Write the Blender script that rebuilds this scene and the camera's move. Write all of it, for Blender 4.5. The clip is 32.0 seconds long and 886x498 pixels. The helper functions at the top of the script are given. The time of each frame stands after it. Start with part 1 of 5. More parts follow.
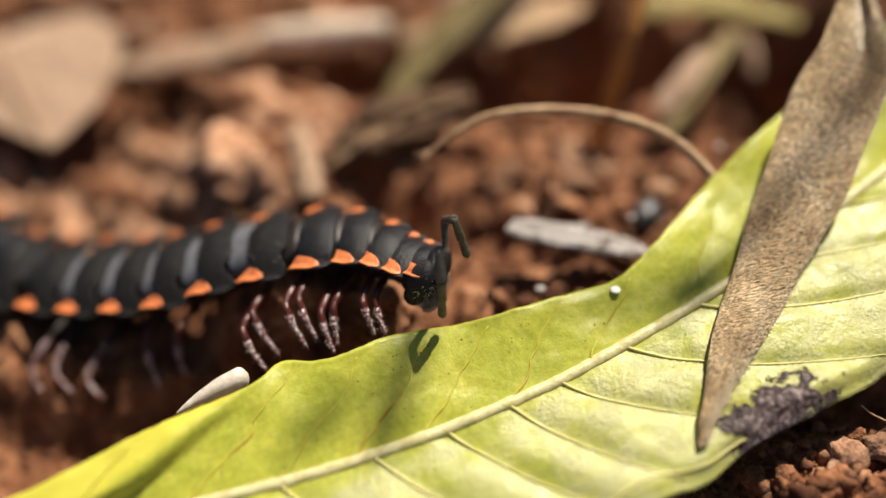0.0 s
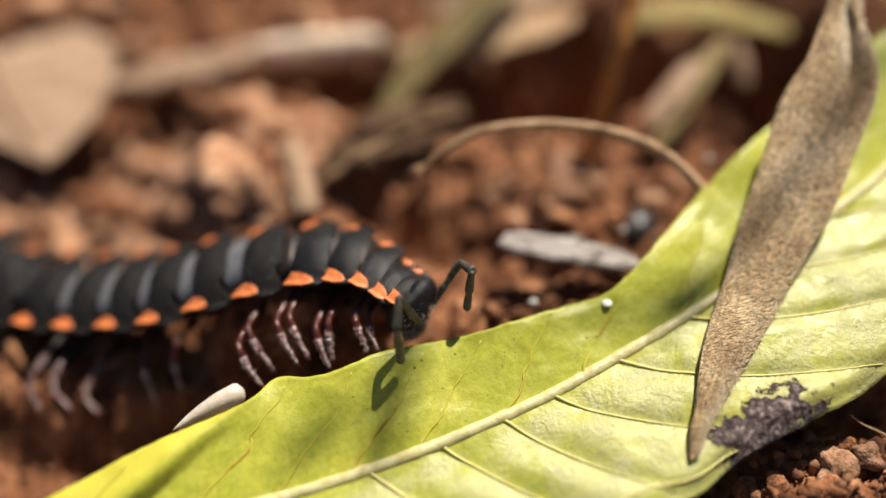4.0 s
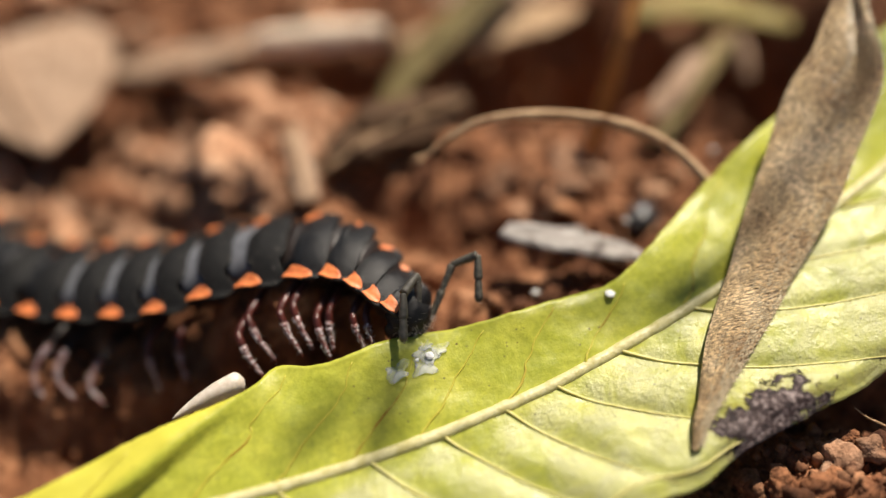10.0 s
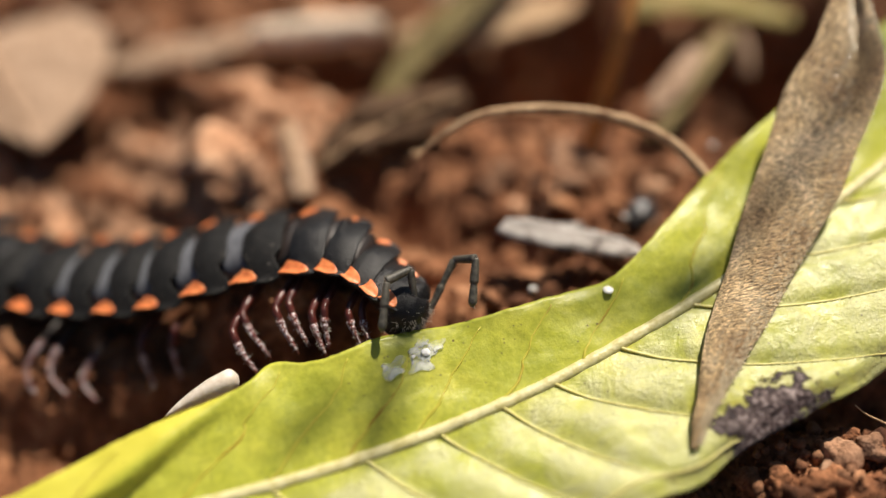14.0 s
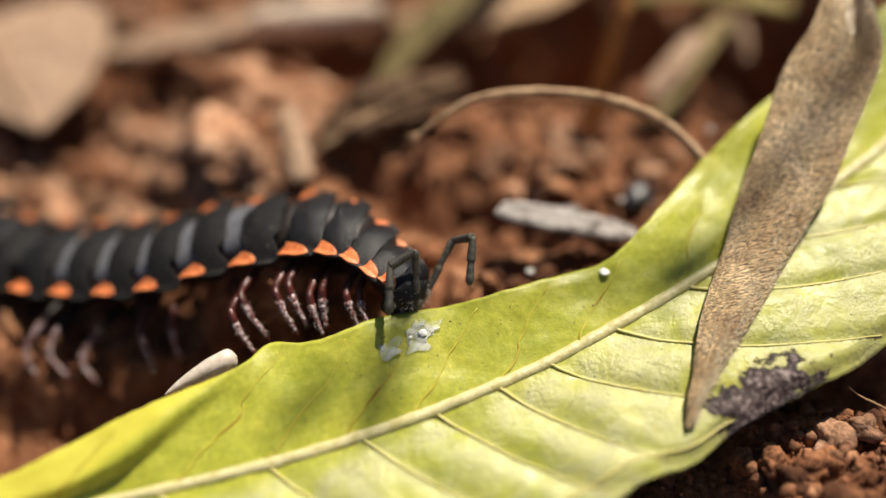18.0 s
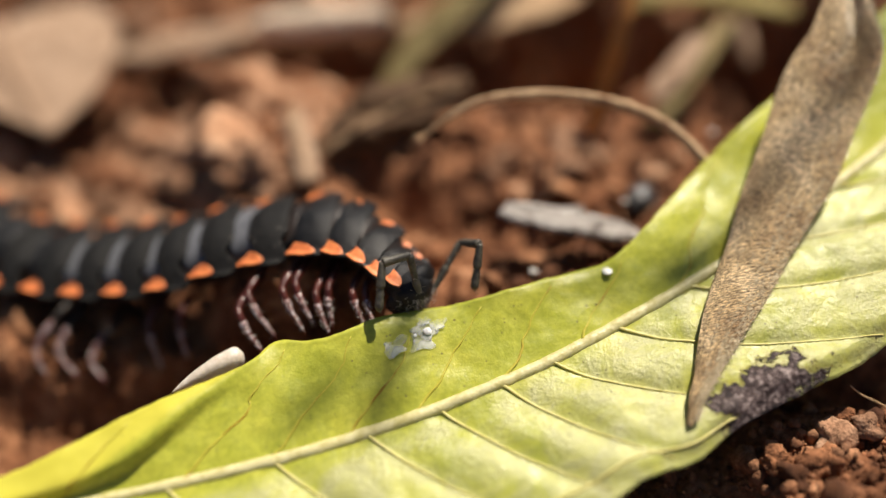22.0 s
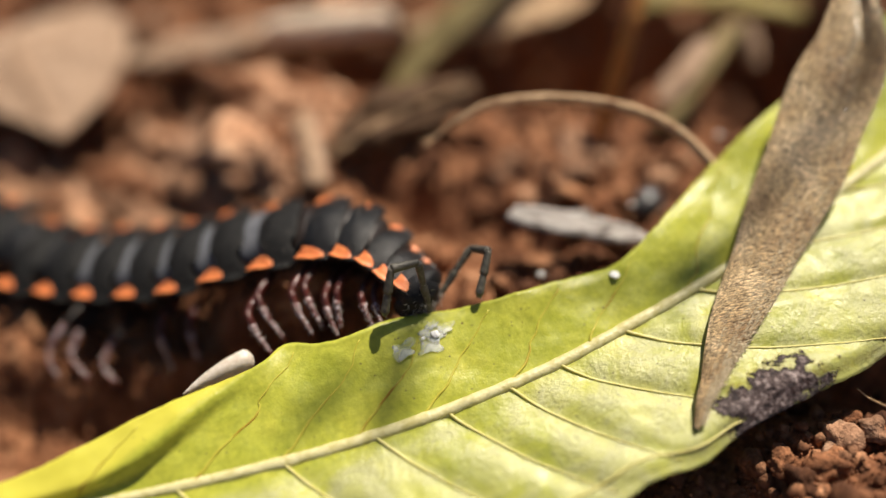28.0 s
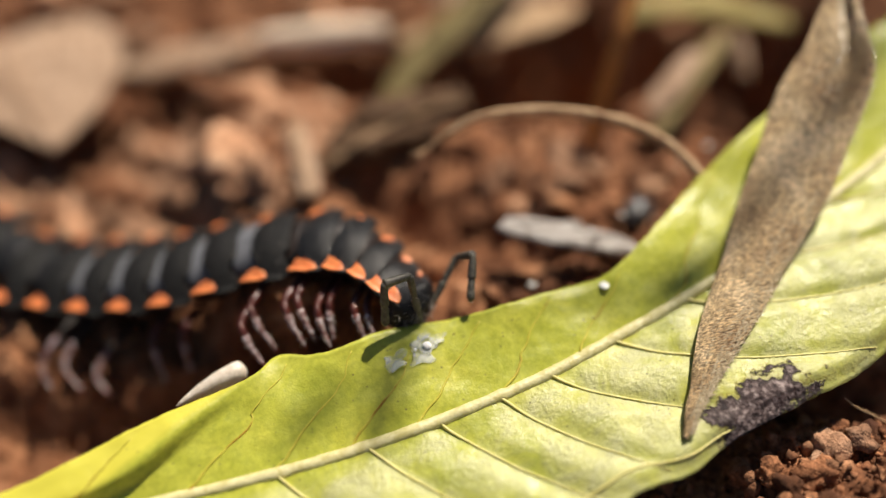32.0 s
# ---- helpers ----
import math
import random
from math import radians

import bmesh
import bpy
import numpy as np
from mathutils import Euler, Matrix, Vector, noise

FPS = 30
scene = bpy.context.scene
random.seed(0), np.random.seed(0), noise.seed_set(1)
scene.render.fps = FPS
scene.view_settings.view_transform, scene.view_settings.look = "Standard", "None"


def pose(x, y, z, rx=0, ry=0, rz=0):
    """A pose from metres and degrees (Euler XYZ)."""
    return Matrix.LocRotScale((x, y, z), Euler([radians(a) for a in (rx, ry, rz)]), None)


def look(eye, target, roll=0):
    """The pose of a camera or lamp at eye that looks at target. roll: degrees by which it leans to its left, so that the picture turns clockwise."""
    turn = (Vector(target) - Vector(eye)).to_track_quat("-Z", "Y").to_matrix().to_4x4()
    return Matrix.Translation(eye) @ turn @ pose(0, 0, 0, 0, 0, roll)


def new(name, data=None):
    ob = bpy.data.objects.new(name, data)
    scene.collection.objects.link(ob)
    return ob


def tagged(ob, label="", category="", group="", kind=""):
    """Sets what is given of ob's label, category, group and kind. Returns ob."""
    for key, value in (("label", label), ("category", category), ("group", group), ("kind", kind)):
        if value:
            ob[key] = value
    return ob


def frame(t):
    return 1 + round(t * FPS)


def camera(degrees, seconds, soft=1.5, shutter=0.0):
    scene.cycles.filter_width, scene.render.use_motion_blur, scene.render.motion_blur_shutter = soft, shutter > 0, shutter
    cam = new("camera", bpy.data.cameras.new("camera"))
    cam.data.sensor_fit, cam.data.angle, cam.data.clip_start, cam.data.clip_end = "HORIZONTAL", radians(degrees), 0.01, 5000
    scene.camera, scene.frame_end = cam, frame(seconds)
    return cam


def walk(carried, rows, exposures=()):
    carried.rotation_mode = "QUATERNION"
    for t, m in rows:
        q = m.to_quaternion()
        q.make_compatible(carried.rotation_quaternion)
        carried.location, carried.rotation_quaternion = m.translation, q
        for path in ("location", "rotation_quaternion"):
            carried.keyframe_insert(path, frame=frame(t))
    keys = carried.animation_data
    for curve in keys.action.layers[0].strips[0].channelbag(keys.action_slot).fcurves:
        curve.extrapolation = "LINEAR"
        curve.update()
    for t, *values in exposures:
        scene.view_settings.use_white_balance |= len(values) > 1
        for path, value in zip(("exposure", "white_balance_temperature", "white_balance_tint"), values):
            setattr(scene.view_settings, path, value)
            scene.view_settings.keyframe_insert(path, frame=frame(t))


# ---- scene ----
MM = 0.001


def mm(x, y, z, rx=0, ry=0, rz=0):
    """A pose from millimetres and degrees."""
    return pose(x * MM, y * MM, z * MM, rx, ry, rz)


# ---- camera ----
cam = camera(55, 32.0)
cam.data.dof.use_dof = True
cam.data.dof.focus_distance = 0.0378
cam.data.dof.aperture_fstop = 8.8
walk(cam, [
    (0, mm(-0.024, -0.32, 30.001, 48.114, 0.171, 0.403)),
    (0.5, mm(0.033, -0.208, 30.24, 47.87, 0.357, 0.442)),
    (1, mm(-0.039, -0.123, 30.315, 48.004, 0.318, 0.312)),
    (1.5, mm(-0.045, -0.106, 30.406, 48.074, 0.234, 0.175)),
    (2, mm(-0.022, -0.073, 30.639, 48.09, 0.206, 0.029)),
    (2.5, mm(-0.01, -0.098, 30.693, 48.26, 0.244, -0.181)),
    (3, mm(-0.176, -0.022, 30.88, 48.175, 0.047, -0.344)),
    (3.5, mm(0.187, -0.171, 30.716, 48.203, 0.423, -0.098)),
    (5.5, mm(0.18, -0.196, 30.904, 48.122, 0.507, -0.104)),
    (6, mm(-0.003, -0.266, 30.88, 48.178, 0.295, -0.13)),
    (6.5, mm(0.079, -0.165, 30.831, 47.911, 0.347, -0.104)),
    (7, mm(0.095, -0.191, 30.669, 48.041, 0.389, -0.028)),
    (7.5, mm(0.091, -0.149, 30.473, 48.065, 0.284, -0.033)),
    (8, mm(0.008, -0.093, 30.429, 48.054, 0.205, -0.048)),
    (8.5, mm(-0.129, -0.205, 30.436, 48.04, 0.049, -0.09)),
    (9, mm(0.08, -0.273, 30.41, 48.144, 0.307, 0.11)),
    (9.5, mm(0.007, -0.248, 30.466, 48.072, 0.236, 0.073)),
    (10, mm(0.033, -0.281, 30.235, 48.128, 0.163, 0.078)),
    (10.5, mm(0.104, -0.288, 30.213, 48.157, 0.243, 0.142)),
    (11, mm(0.091, -0.206, 30.128, 48.066, 0.194, 0.114)),
    (11.5, mm(-0.103, -0.204, 30.026, 48.007, -0.098, -0.001)),
    (12, mm(-0.001, -0.124, 30.081, 47.967, 0.007, 0.047)),
    (12.5, mm(0.053, -0.042, 29.978, 48.072, 0.066, 0.037)),
    (13, mm(-0, -0, 30, 48, -0, 0)),
    (13.5, mm(0.09, 0.019, 29.936, 48.052, 0.075, 0.01)),
    (14, mm(0.104, -0.024, 29.872, 47.975, 0.023, 0.046)),
    (14.5, mm(-0.025, 0.007, 29.83, 47.786, -0.143, -0.004)),
    (16.5, mm(0.147, -0.316, 29.497, 47.608, -0.051, 0.288)),
    (17, mm(0.199, -0.295, 29.511, 47.43, -0.12, 0.177)),
    (17.5, mm(0.207, -0.457, 29.496, 47.499, -0.178, 0.155)),
    (18, mm(0.255, -0.492, 29.68, 47.417, -0.088, 0.19)),
    (18.5, mm(0.28, -0.506, 29.6, 47.509, -0.031, 0.25)),
    (19, mm(0.238, -0.653, 29.653, 47.414, -0.039, 0.394)),
    (19.5, mm(0.246, -0.635, 29.692, 47.43, 0.048, 0.388)),
    (20, mm(0.404, -0.927, 29.666, 47.613, 0.289, 0.735)),
    (20.5, mm(0.183, -1.08, 29.643, 47.342, 0.011, 0.649)),
    (21, mm(0.327, -1.045, 29.715, 47.471, 0.139, 0.733)),
    (21.5, mm(0.444, -1.019, 29.819, 47.621, 0.27, 0.691)),
    (22, mm(0.315, -1.068, 29.737, 47.895, 0.149, 0.503)),
    (22.5, mm(0.252, -1.036, 29.851, 47.756, 0.177, 0.573)),
    (23, mm(0.22, -1.036, 29.795, 47.638, 0.299, 0.659)),
    (23.5, mm(0.262, -1.035, 29.833, 47.596, 0.359, 0.775)),
    (24, mm(-0.026, -0.845, 29.915, 47.608, -0.072, 0.37)),
    (24.5, mm(0.152, -0.919, 29.819, 47.828, -0.057, 0.365)),
    (25, mm(0.236, -0.911, 29.908, 47.763, -0.058, 0.38)),
    (25.5, mm(0.214, -1.002, 29.831, 48.077, -0.149, 0.313)),
    (27.5, mm(0.11, -1.096, 30.009, 47.968, 0.144, 0.52)),
    (28, mm(0.352, -1.169, 30.005, 47.939, 0.546, 0.927)),
    (28.5, mm(0.205, -1.038, 30.05, 47.83, 0.333, 0.729)),
    (29, mm(0.232, -0.975, 30.105, 47.896, 0.254, 0.567)),
    (29.5, mm(0.262, -1.02, 30.064, 48.002, 0.206, 0.483)),
    (30, mm(0.366, -1.091, 30.097, 48.174, 0.199, 0.524)),
    (30.5, mm(0.425, -1.165, 30.063, 48.296, 0.142, 0.47)),
    (31, mm(0.452, -1.186, 30.085, 48.353, 0.133, 0.373)),
    (31.5, mm(0.396, -1.07, 30.316, 48.177, 0.11, 0.27)),
    (32, mm(0.436, -1.202, 30.478, 48.238, 0.355, 0.482)),
], exposures=[(0, 0.64), (8, 0.62), (20, 0.56), (32, 0.55)])

# ---- light ----
SUN_ELEVATION, SUN_TURN = 62.0, 34.0      # degrees above ground; degrees from +y towards +x
world = bpy.data.worlds.new("sky")
scene.world = world
world.use_nodes = True
sky = world.node_tree.nodes.new("ShaderNodeTexSky")
sky.sky_type, sky.sun_disc = "NISHITA", False
sky.sun_elevation, sky.sun_rotation = radians(SUN_ELEVATION), radians(SUN_TURN)
background = world.node_tree.nodes["Background"]
background.inputs["Strength"].default_value = 0.035
world.node_tree.links.new(sky.outputs["Color"], background.inputs["Color"])
sun_data = bpy.data.lights.new("sun", "SUN")
sun_data.energy, sun_data.angle, sun_data.color = 5.0, radians(0.5), (1.0, 0.89, 0.755)
sun = new("sun", sun_data)
to_sun = Vector((math.sin(radians(SUN_TURN)) * math.cos(radians(SUN_ELEVATION)),
                 math.cos(radians(SUN_TURN)) * math.cos(radians(SUN_ELEVATION)), math.sin(radians(SUN_ELEVATION))))
sun.matrix_world = look(to_sun * 0.5, (0, 0, 0))


# ---- materials ----
class Nodes:
    """A short hand for a node material."""

    def __init__(self, name, rough=0.6, spec=0.5):
        self.m = bpy.data.materials.new(name)
        self.m.use_nodes = True
        self.t = self.m.node_tree
        self.b = self.t.nodes["Principled BSDF"]
        self.out = self.t.nodes["Material Output"]
        self.b.inputs["Roughness"].default_value = rough
        self.b.inputs["Specular IOR Level"].default_value = spec
        self.co = self.t.nodes.new("ShaderNodeTexCoord").outputs["Object"]

    def link(self, a, b):
        self.t.links.new(a, b)

    def stretch(self, sx, sy, sz):
        n = self.t.nodes.new("ShaderNodeMapping")
        n.inputs["Scale"].default_value = (sx, sy, sz)
        self.link(self.co, n.inputs["Vector"])
        return n.outputs["Vector"]

    def noise(self, size, detail=4.0, co=None, rough=0.55, warp=0.0):
        """Noise whose features are about size millimetres wide."""
        n = self.t.nodes.new("ShaderNodeTexNoise")
        n.inputs["Scale"].default_value = 1.0 / (size * MM)
        n.inputs["Detail"].default_value, n.inputs["Roughness"].default_value = detail, rough
        n.inputs["Distortion"].default_value = warp
        self.link(co or self.co, n.inputs["Vector"])
        return n.outputs["Fac"]

    def cells(self, size, kind="F1"):
        n = self.t.nodes.new("ShaderNodeTexVoronoi")
        n.feature = kind
        n.inputs["Scale"].default_value = 1.0 / (size * MM)
        self.link(self.co, n.inputs["Vector"])
        return n

    def ramp(self, fac, stops):
        n = self.t.nodes.new("ShaderNodeValToRGB")
        e = n.color_ramp.elements
        while len(e) < len(stops):
            e.new(0.5)
        for el, (p, c) in zip(e, stops):
            el.position = p
            el.color = (*c, 1) if len(c) == 3 else (c[0], c[0], c[0], 1)
        self.link(fac, n.inputs["Fac"])
        return n.outputs["Color"]

    def mix(self, fac, a, b, kind="MIX"):
        n = self.t.nodes.new("ShaderNodeMix")
        n.data_type, n.blend_type = "RGBA", kind
        for value, i in ((fac, 0), (a, 6), (b, 7)):
            if isinstance(value, (int, float)):
                n.inputs[i].default_value = value
            elif isinstance(value, tuple):
                n.inputs[i].default_value = (*value, 1)
            else:
                self.link(value, n.inputs[i])
        return n.outputs[2]

    def math(self, kind, a, b=0.0, c=0.0):
        n = self.t.nodes.new("ShaderNodeMath")
        n.operation = kind
        for i, v in enumerate((a, b, c)):
            if isinstance(v, (int, float)):
                n.inputs[i].default_value = v
            else:
                self.link(v, n.inputs[i])
        return n.outputs[0]

    def random(self):
        return self.t.nodes.new("ShaderNodeObjectInfo").outputs["Random"]

    def island(self):
        return self.t.nodes.new("ShaderNodeNewGeometry").outputs["Random Per Island"]

    def color(self, c):
        if isinstance(c, tuple):
            self.b.inputs["Base Color"].default_value = (*c, 1)
        else:
            self.link(c, self.b.inputs["Base Color"])
        return self

    def rough(self, v):
        self.link(v, self.b.inputs["Roughness"])
        return self

    def bump(self, height, depth, strength=1.0):
        """Relief of about depth millimetres."""
        n = self.t.nodes.new("ShaderNodeBump")
        n.inputs["Distance"].default_value, n.inputs["Strength"].default_value = depth * MM, strength
        self.link(height, n.inputs["Height"])
        if self.b.inputs["Normal"].is_linked:
            self.link(self.b.inputs["Normal"].links[0].from_socket, n.inputs["Normal"])
        self.link(n.outputs["Normal"], self.b.inputs["Normal"])
        return self

    def thin(self, color, share):
        """Light that comes through: share of a translucent layer."""
        tr = self.t.nodes.new("ShaderNodeBsdfTranslucent")
        if isinstance(color, tuple):
            tr.inputs["Color"].default_value = (*color, 1)
        else:
            self.link(color, tr.inputs["Color"])
        mx = self.t.nodes.new("ShaderNodeMixShader")
        if isinstance(share, float):
            mx.inputs[0].default_value = share
        else:
            self.link(share, mx.inputs[0])
        self.link(self.b.outputs[0], mx.inputs[1])
        self.link(tr.outputs[0], mx.inputs[2])
        self.link(mx.outputs[0], self.out.inputs["Surface"])
        return self


def soil_material(name, dark, mid, light, by_island=False):
    n = Nodes(name, 0.9, 0.25)
    base = n.ramp(n.noise(2.2, 6), [(0.3, dark), (0.52, mid), (0.75, light)])
    fine = n.ramp(n.noise(0.35, 5), [(0.3, (0.45, 0.42, 0.4)), (0.7, (1.25, 1.22, 1.2))])
    c = n.mix(1.0, base, fine, "MULTIPLY")
    pick = n.island() if by_island else n.random()
    c = n.mix(1.0, c, n.ramp(pick, [(0.0, (0.5, 0.45, 0.42)), (0.5, (1.0, 0.95, 0.9)), (0.85, (1.25, 1.15, 1.05)), (1.0, (1.8, 1.75, 1.65))]), "MULTIPLY")
    n.color(c).bump(n.noise(0.5, 6), 0.25).bump(n.noise(0.12, 3), 0.06)
    return n.m


def dry_material(name, a, b, spots, streak=(1, 1, 1), thin=0.25, fine=0.12):
    n = Nodes(name, 0.7, 0.3)
    co = n.stretch(*streak)
    c = n.ramp(n.noise(1.6, 5, co), [(0.3, a), (0.7, b)])
    c = n.mix(n.ramp(n.noise(0.9, 4, None), [(0.56, (0.0,)), (0.68, (1.0,))]), c, spots)
    c = n.mix(1.0, c, n.ramp(n.noise(fine, 3, co), [(0.3, (0.6, 0.58, 0.55)), (0.7, (1.25, 1.25, 1.25))]), "MULTIPLY")
    n.color(c).bump(n.noise(fine, 4, co), 0.08).bump(n.noise(0.8, 3, co), 0.15)
    n.thin(c, thin)
    return n.m


SOIL = soil_material("red_soil", (0.055, 0.022, 0.011), (0.22, 0.103, 0.052), (0.48, 0.285, 0.17))
CRUMBS = soil_material("soil_grains", (0.10, 0.040, 0.020), (0.27, 0.13, 0.068), (0.52, 0.31, 0.185), True)
TAN = dry_material("tan_dry_leaf", (0.43, 0.285, 0.185), (0.60, 0.43, 0.305), (0.28, 0.165, 0.10))
BROWN = dry_material("brown_dry_leaf", (0.08, 0.043, 0.021), (0.18, 0.10, 0.05), (0.05, 0.026, 0.013))
RUST = dry_material("rust_brown_stem", (0.55, 0.25, 0.06), (0.75, 0.38, 0.12), (0.30, 0.12, 0.04), (1, 1, 0.2), 0.25)
BLEACHED = dry_material("bleached_wood", (0.72, 0.58, 0.43), (0.86, 0.74, 0.60), (0.62, 0.47, 0.33), (0.3, 1, 1), 0.0)
PALE = dry_material("pale_yellow_leaf", (0.52, 0.44, 0.14), (0.72, 0.62, 0.28), (0.40, 0.30, 0.12), (1, 1, 1), 0.35)
OLIVE = dry_material("olive_blade", (0.17, 0.13, 0.045), (0.28, 0.22, 0.09), (0.11, 0.08, 0.035))
STRAW = dry_material("straw_stalk", (0.48, 0.31, 0.17), (0.64, 0.45, 0.27), (0.34, 0.19, 0.10), (1, 1, 1), 0.1)


def felt_material():
    n = Nodes("grey_brown_felt", 0.6, 0.4)
    c = n.ramp(n.noise(2.6, 4), [(0.3, (0.25, 0.16, 0.08)), (0.5, (0.44, 0.33, 0.185)), (0.7, (0.62, 0.50, 0.33))])
    lie = n.t.nodes.new("ShaderNodeMapping")
    lie.vector_type = "TEXTURE"
    lie.inputs["Rotation"].default_value = (0, 0, radians(14))
    lie.inputs["Scale"].default_value = (5.0, 0.8, 0.8)
    n.link(n.co, lie.inputs["Vector"])
    nap = lie.outputs["Vector"]
    grain = n.noise(0.075, 3, nap, 0.6)
    c = n.mix(1.0, c, n.ramp(grain, [(0.36, (0.28, 0.25, 0.23)), (0.5, (0.95, 0.92, 0.88)), (0.62, (1.9, 1.8, 1.65))]), "MULTIPLY")
    n.color(c).bump(grain, 0.12).bump(n.noise(0.9, 3), 0.15)
    n.thin(c, 0.1)
    return n.m


FELT = felt_material()


def green_material():
    n = Nodes("yellow_green_leaf", 0.36, 0.6)
    c = n.ramp(n.noise(3.2, 4), [(0.3, (0.40, 0.44, 0.045)), (0.55, (0.51, 0.53, 0.062)), (0.75, (0.62, 0.60, 0.085))])
    c = n.mix(1.0, c, n.ramp(n.noise(0.28, 5), [(0.3, (0.8, 0.82, 0.75)), (0.7, (1.12, 1.1, 1.1))]), "MULTIPLY")
    # the half below the midrib is paler; its waxy sheen is painted between the veins
    sep = n.t.nodes.new("ShaderNodeSeparateXYZ")
    n.link(n.co, sep.inputs[0])
    rib = n.math("SUBTRACT", n.math("MULTIPLY", n.math("MULTIPLY", sep.outputs[0], sep.outputs[0]), 5.5), 0.0004)
    below = n.ramp(n.math("MULTIPLY", n.math("SUBTRACT", rib, sep.outputs[1]), 1000.0), [(0.2, (0.0,)), (0.9, (1.0,))])
    sheen = n.math("MULTIPLY", below, n.ramp(n.noise(1.9, 5, None, 0.6, 0.6), [(0.36, (0.12,)), (0.66, (0.85,))]))
    c = n.mix(sheen, c, (0.49, 0.49, 0.25))
    # net of the finest veins
    net = n.ramp(n.cells(0.55, "DISTANCE_TO_EDGE").outputs["Distance"], [(0.0, (1.0,)), (0.09, (0.0,))])
    c = n.mix(n.math("MULTIPLY", n.math("MULTIPLY", net, below), 0.12), c, (0.60, 0.57, 0.12))
    # the rolled margin at one end is painted yellow for the sunlight in it
    over = n.math("SUBTRACT", n.math("SUBTRACT", sep.outputs[1], 0.0031), n.math("MULTIPLY", n.math("ADD", sep.outputs[0], 0.0165), 0.29))
    roll = n.math("MULTIPLY", n.ramp(n.math("MULTIPLY", over, 1000.0), [(0.0, (0.0,)), (0.45, (1.0,))]),
                  n.ramp(n.math("MULTIPLY", sep.outputs[0], -100.0), [(0.88, (0.0,)), (0.99, (1.0,))]))
    c = n.mix(n.math("MULTIPLY", roll, 0.95), c, (0.70, 0.65, 0.08))
    # small dark specks
    speck = n.ramp(n.cells(1.1).outputs["Distance"], [(0.045, (1.0,)), (0.075, (0.0,))])
    some = n.ramp(n.noise(1.9, 2), [(0.56, (0.0,)), (0.6, (1.0,))])
    c = n.mix(n.mix(1.0, speck, some, "MULTIPLY"), c, (0.10, 0.085, 0.02))
    for su, sv, size in ((-3.07, 3.38, 0.15), (-3.5, 3.2, 0.11), (4.65, 1.05, 0.13), (4.2, 1.15, 0.1), (-1.6, 3.0, 0.12), (0.9, 1.9, 0.08), (13.6, -2.6, 0.1)):
        eu = n.math("SUBTRACT", sep.outputs[0], su * MM)
        ev = n.math("SUBTRACT", sep.outputs[1], sv * MM)
        far = n.math("SQRT", n.math("ADD", n.math("MULTIPLY", eu, eu), n.math("MULTIPLY", ev, ev)))
        far = n.math("ADD", n.math("DIVIDE", far, size * MM), n.math("MULTIPLY", n.noise(0.12, 2), 0.9))
        c = n.mix(n.ramp(far, [(0.75, (0.9,)), (1.0, (0.0,))]), c, (0.10, 0.06, 0.018))
    tiny = n.ramp(n.cells(0.42).outputs["Distance"], [(0.08, (0.8,)), (0.15, (0.0,))])
    where = n.ramp(n.noise(2.2, 3), [(0.47, (0.0,)), (0.58, (1.0,))])
    c = n.mix(n.mix(1.0, tiny, where, "MULTIPLY"), c, (0.16, 0.15, 0.05))
    # the withered patch near the margin, in the leaf's own space
    dx = n.math("DIVIDE", n.math("SUBTRACT", sep.outputs[0], 0.0092), 0.0025)
    dy = n.math("DIVIDE", n.math("SUBTRACT", sep.outputs[1], -0.0057), 0.0014)
    r = n.math("SQRT", n.math("ADD", n.math("MULTIPLY", dx, dx), n.math("MULTIPLY", dy, dy)))
    r = n.math("ADD", r, n.math("MULTIPLY", n.math("SUBTRACT", n.noise(0.8, 5), 0.5), 2.0))
    burnt = n.ramp(r, [(0.86, (1.0,)), (0.96, (0.0,))])
    rot = n.ramp(n.noise(0.26, 5), [(0.34, (0.04, 0.03, 0.032)), (0.5, (0.13, 0.09, 0.085)), (0.64, (0.42, 0.34, 0.32))])
    rot = n.mix(n.ramp(r, [(0.55, (0.0,)), (0.85, (0.75,))]), rot, (0.03, 0.022, 0.022))
    rim = n.ramp(r, [(0.9, (0.0,)), (1.0, (1.0,)), (1.2, (0.0,))])
    c = n.mix(n.math("MULTIPLY", rim, 0.5), c, (0.33, 0.21, 0.05))
    c = n.mix(burnt, c, rot)
    n.color(c)
    n.rough(n.mix(burnt, n.ramp(n.noise(0.6, 3), [(0.3, (0.28,)), (0.7, (0.48,))]), (0.85, 0.85, 0.85)))
    n.bump(n.noise(0.75, 3), 0.035).bump(n.math("MULTIPLY", sheen, n.noise(0.26, 5, None, 0.65)), 0.10).bump(n.noise(0.1, 4), 0.016)
    n.bump(n.math("MULTIPLY", burnt, n.noise(0.25, 4)), 0.17)
    n.thin(n.mix(burnt, n.mix(1.0, c, (1.05, 1.1, 0.55), "MULTIPLY"), (0.06, 0.03, 0.02)), 0.24)
    return n.m


GREEN = green_material()


def rib_material(name, a, b, size=0.5, steps=(0.3, 0.7)):
    n = Nodes(name, 0.4, 0.5)
    c = n.ramp(n.noise(size, 4), [(steps[0], a), (steps[1], b)])
    n.color(c).bump(n.noise(0.15, 3), 0.03)
    n.thin(c, 0.25)
    return n.m


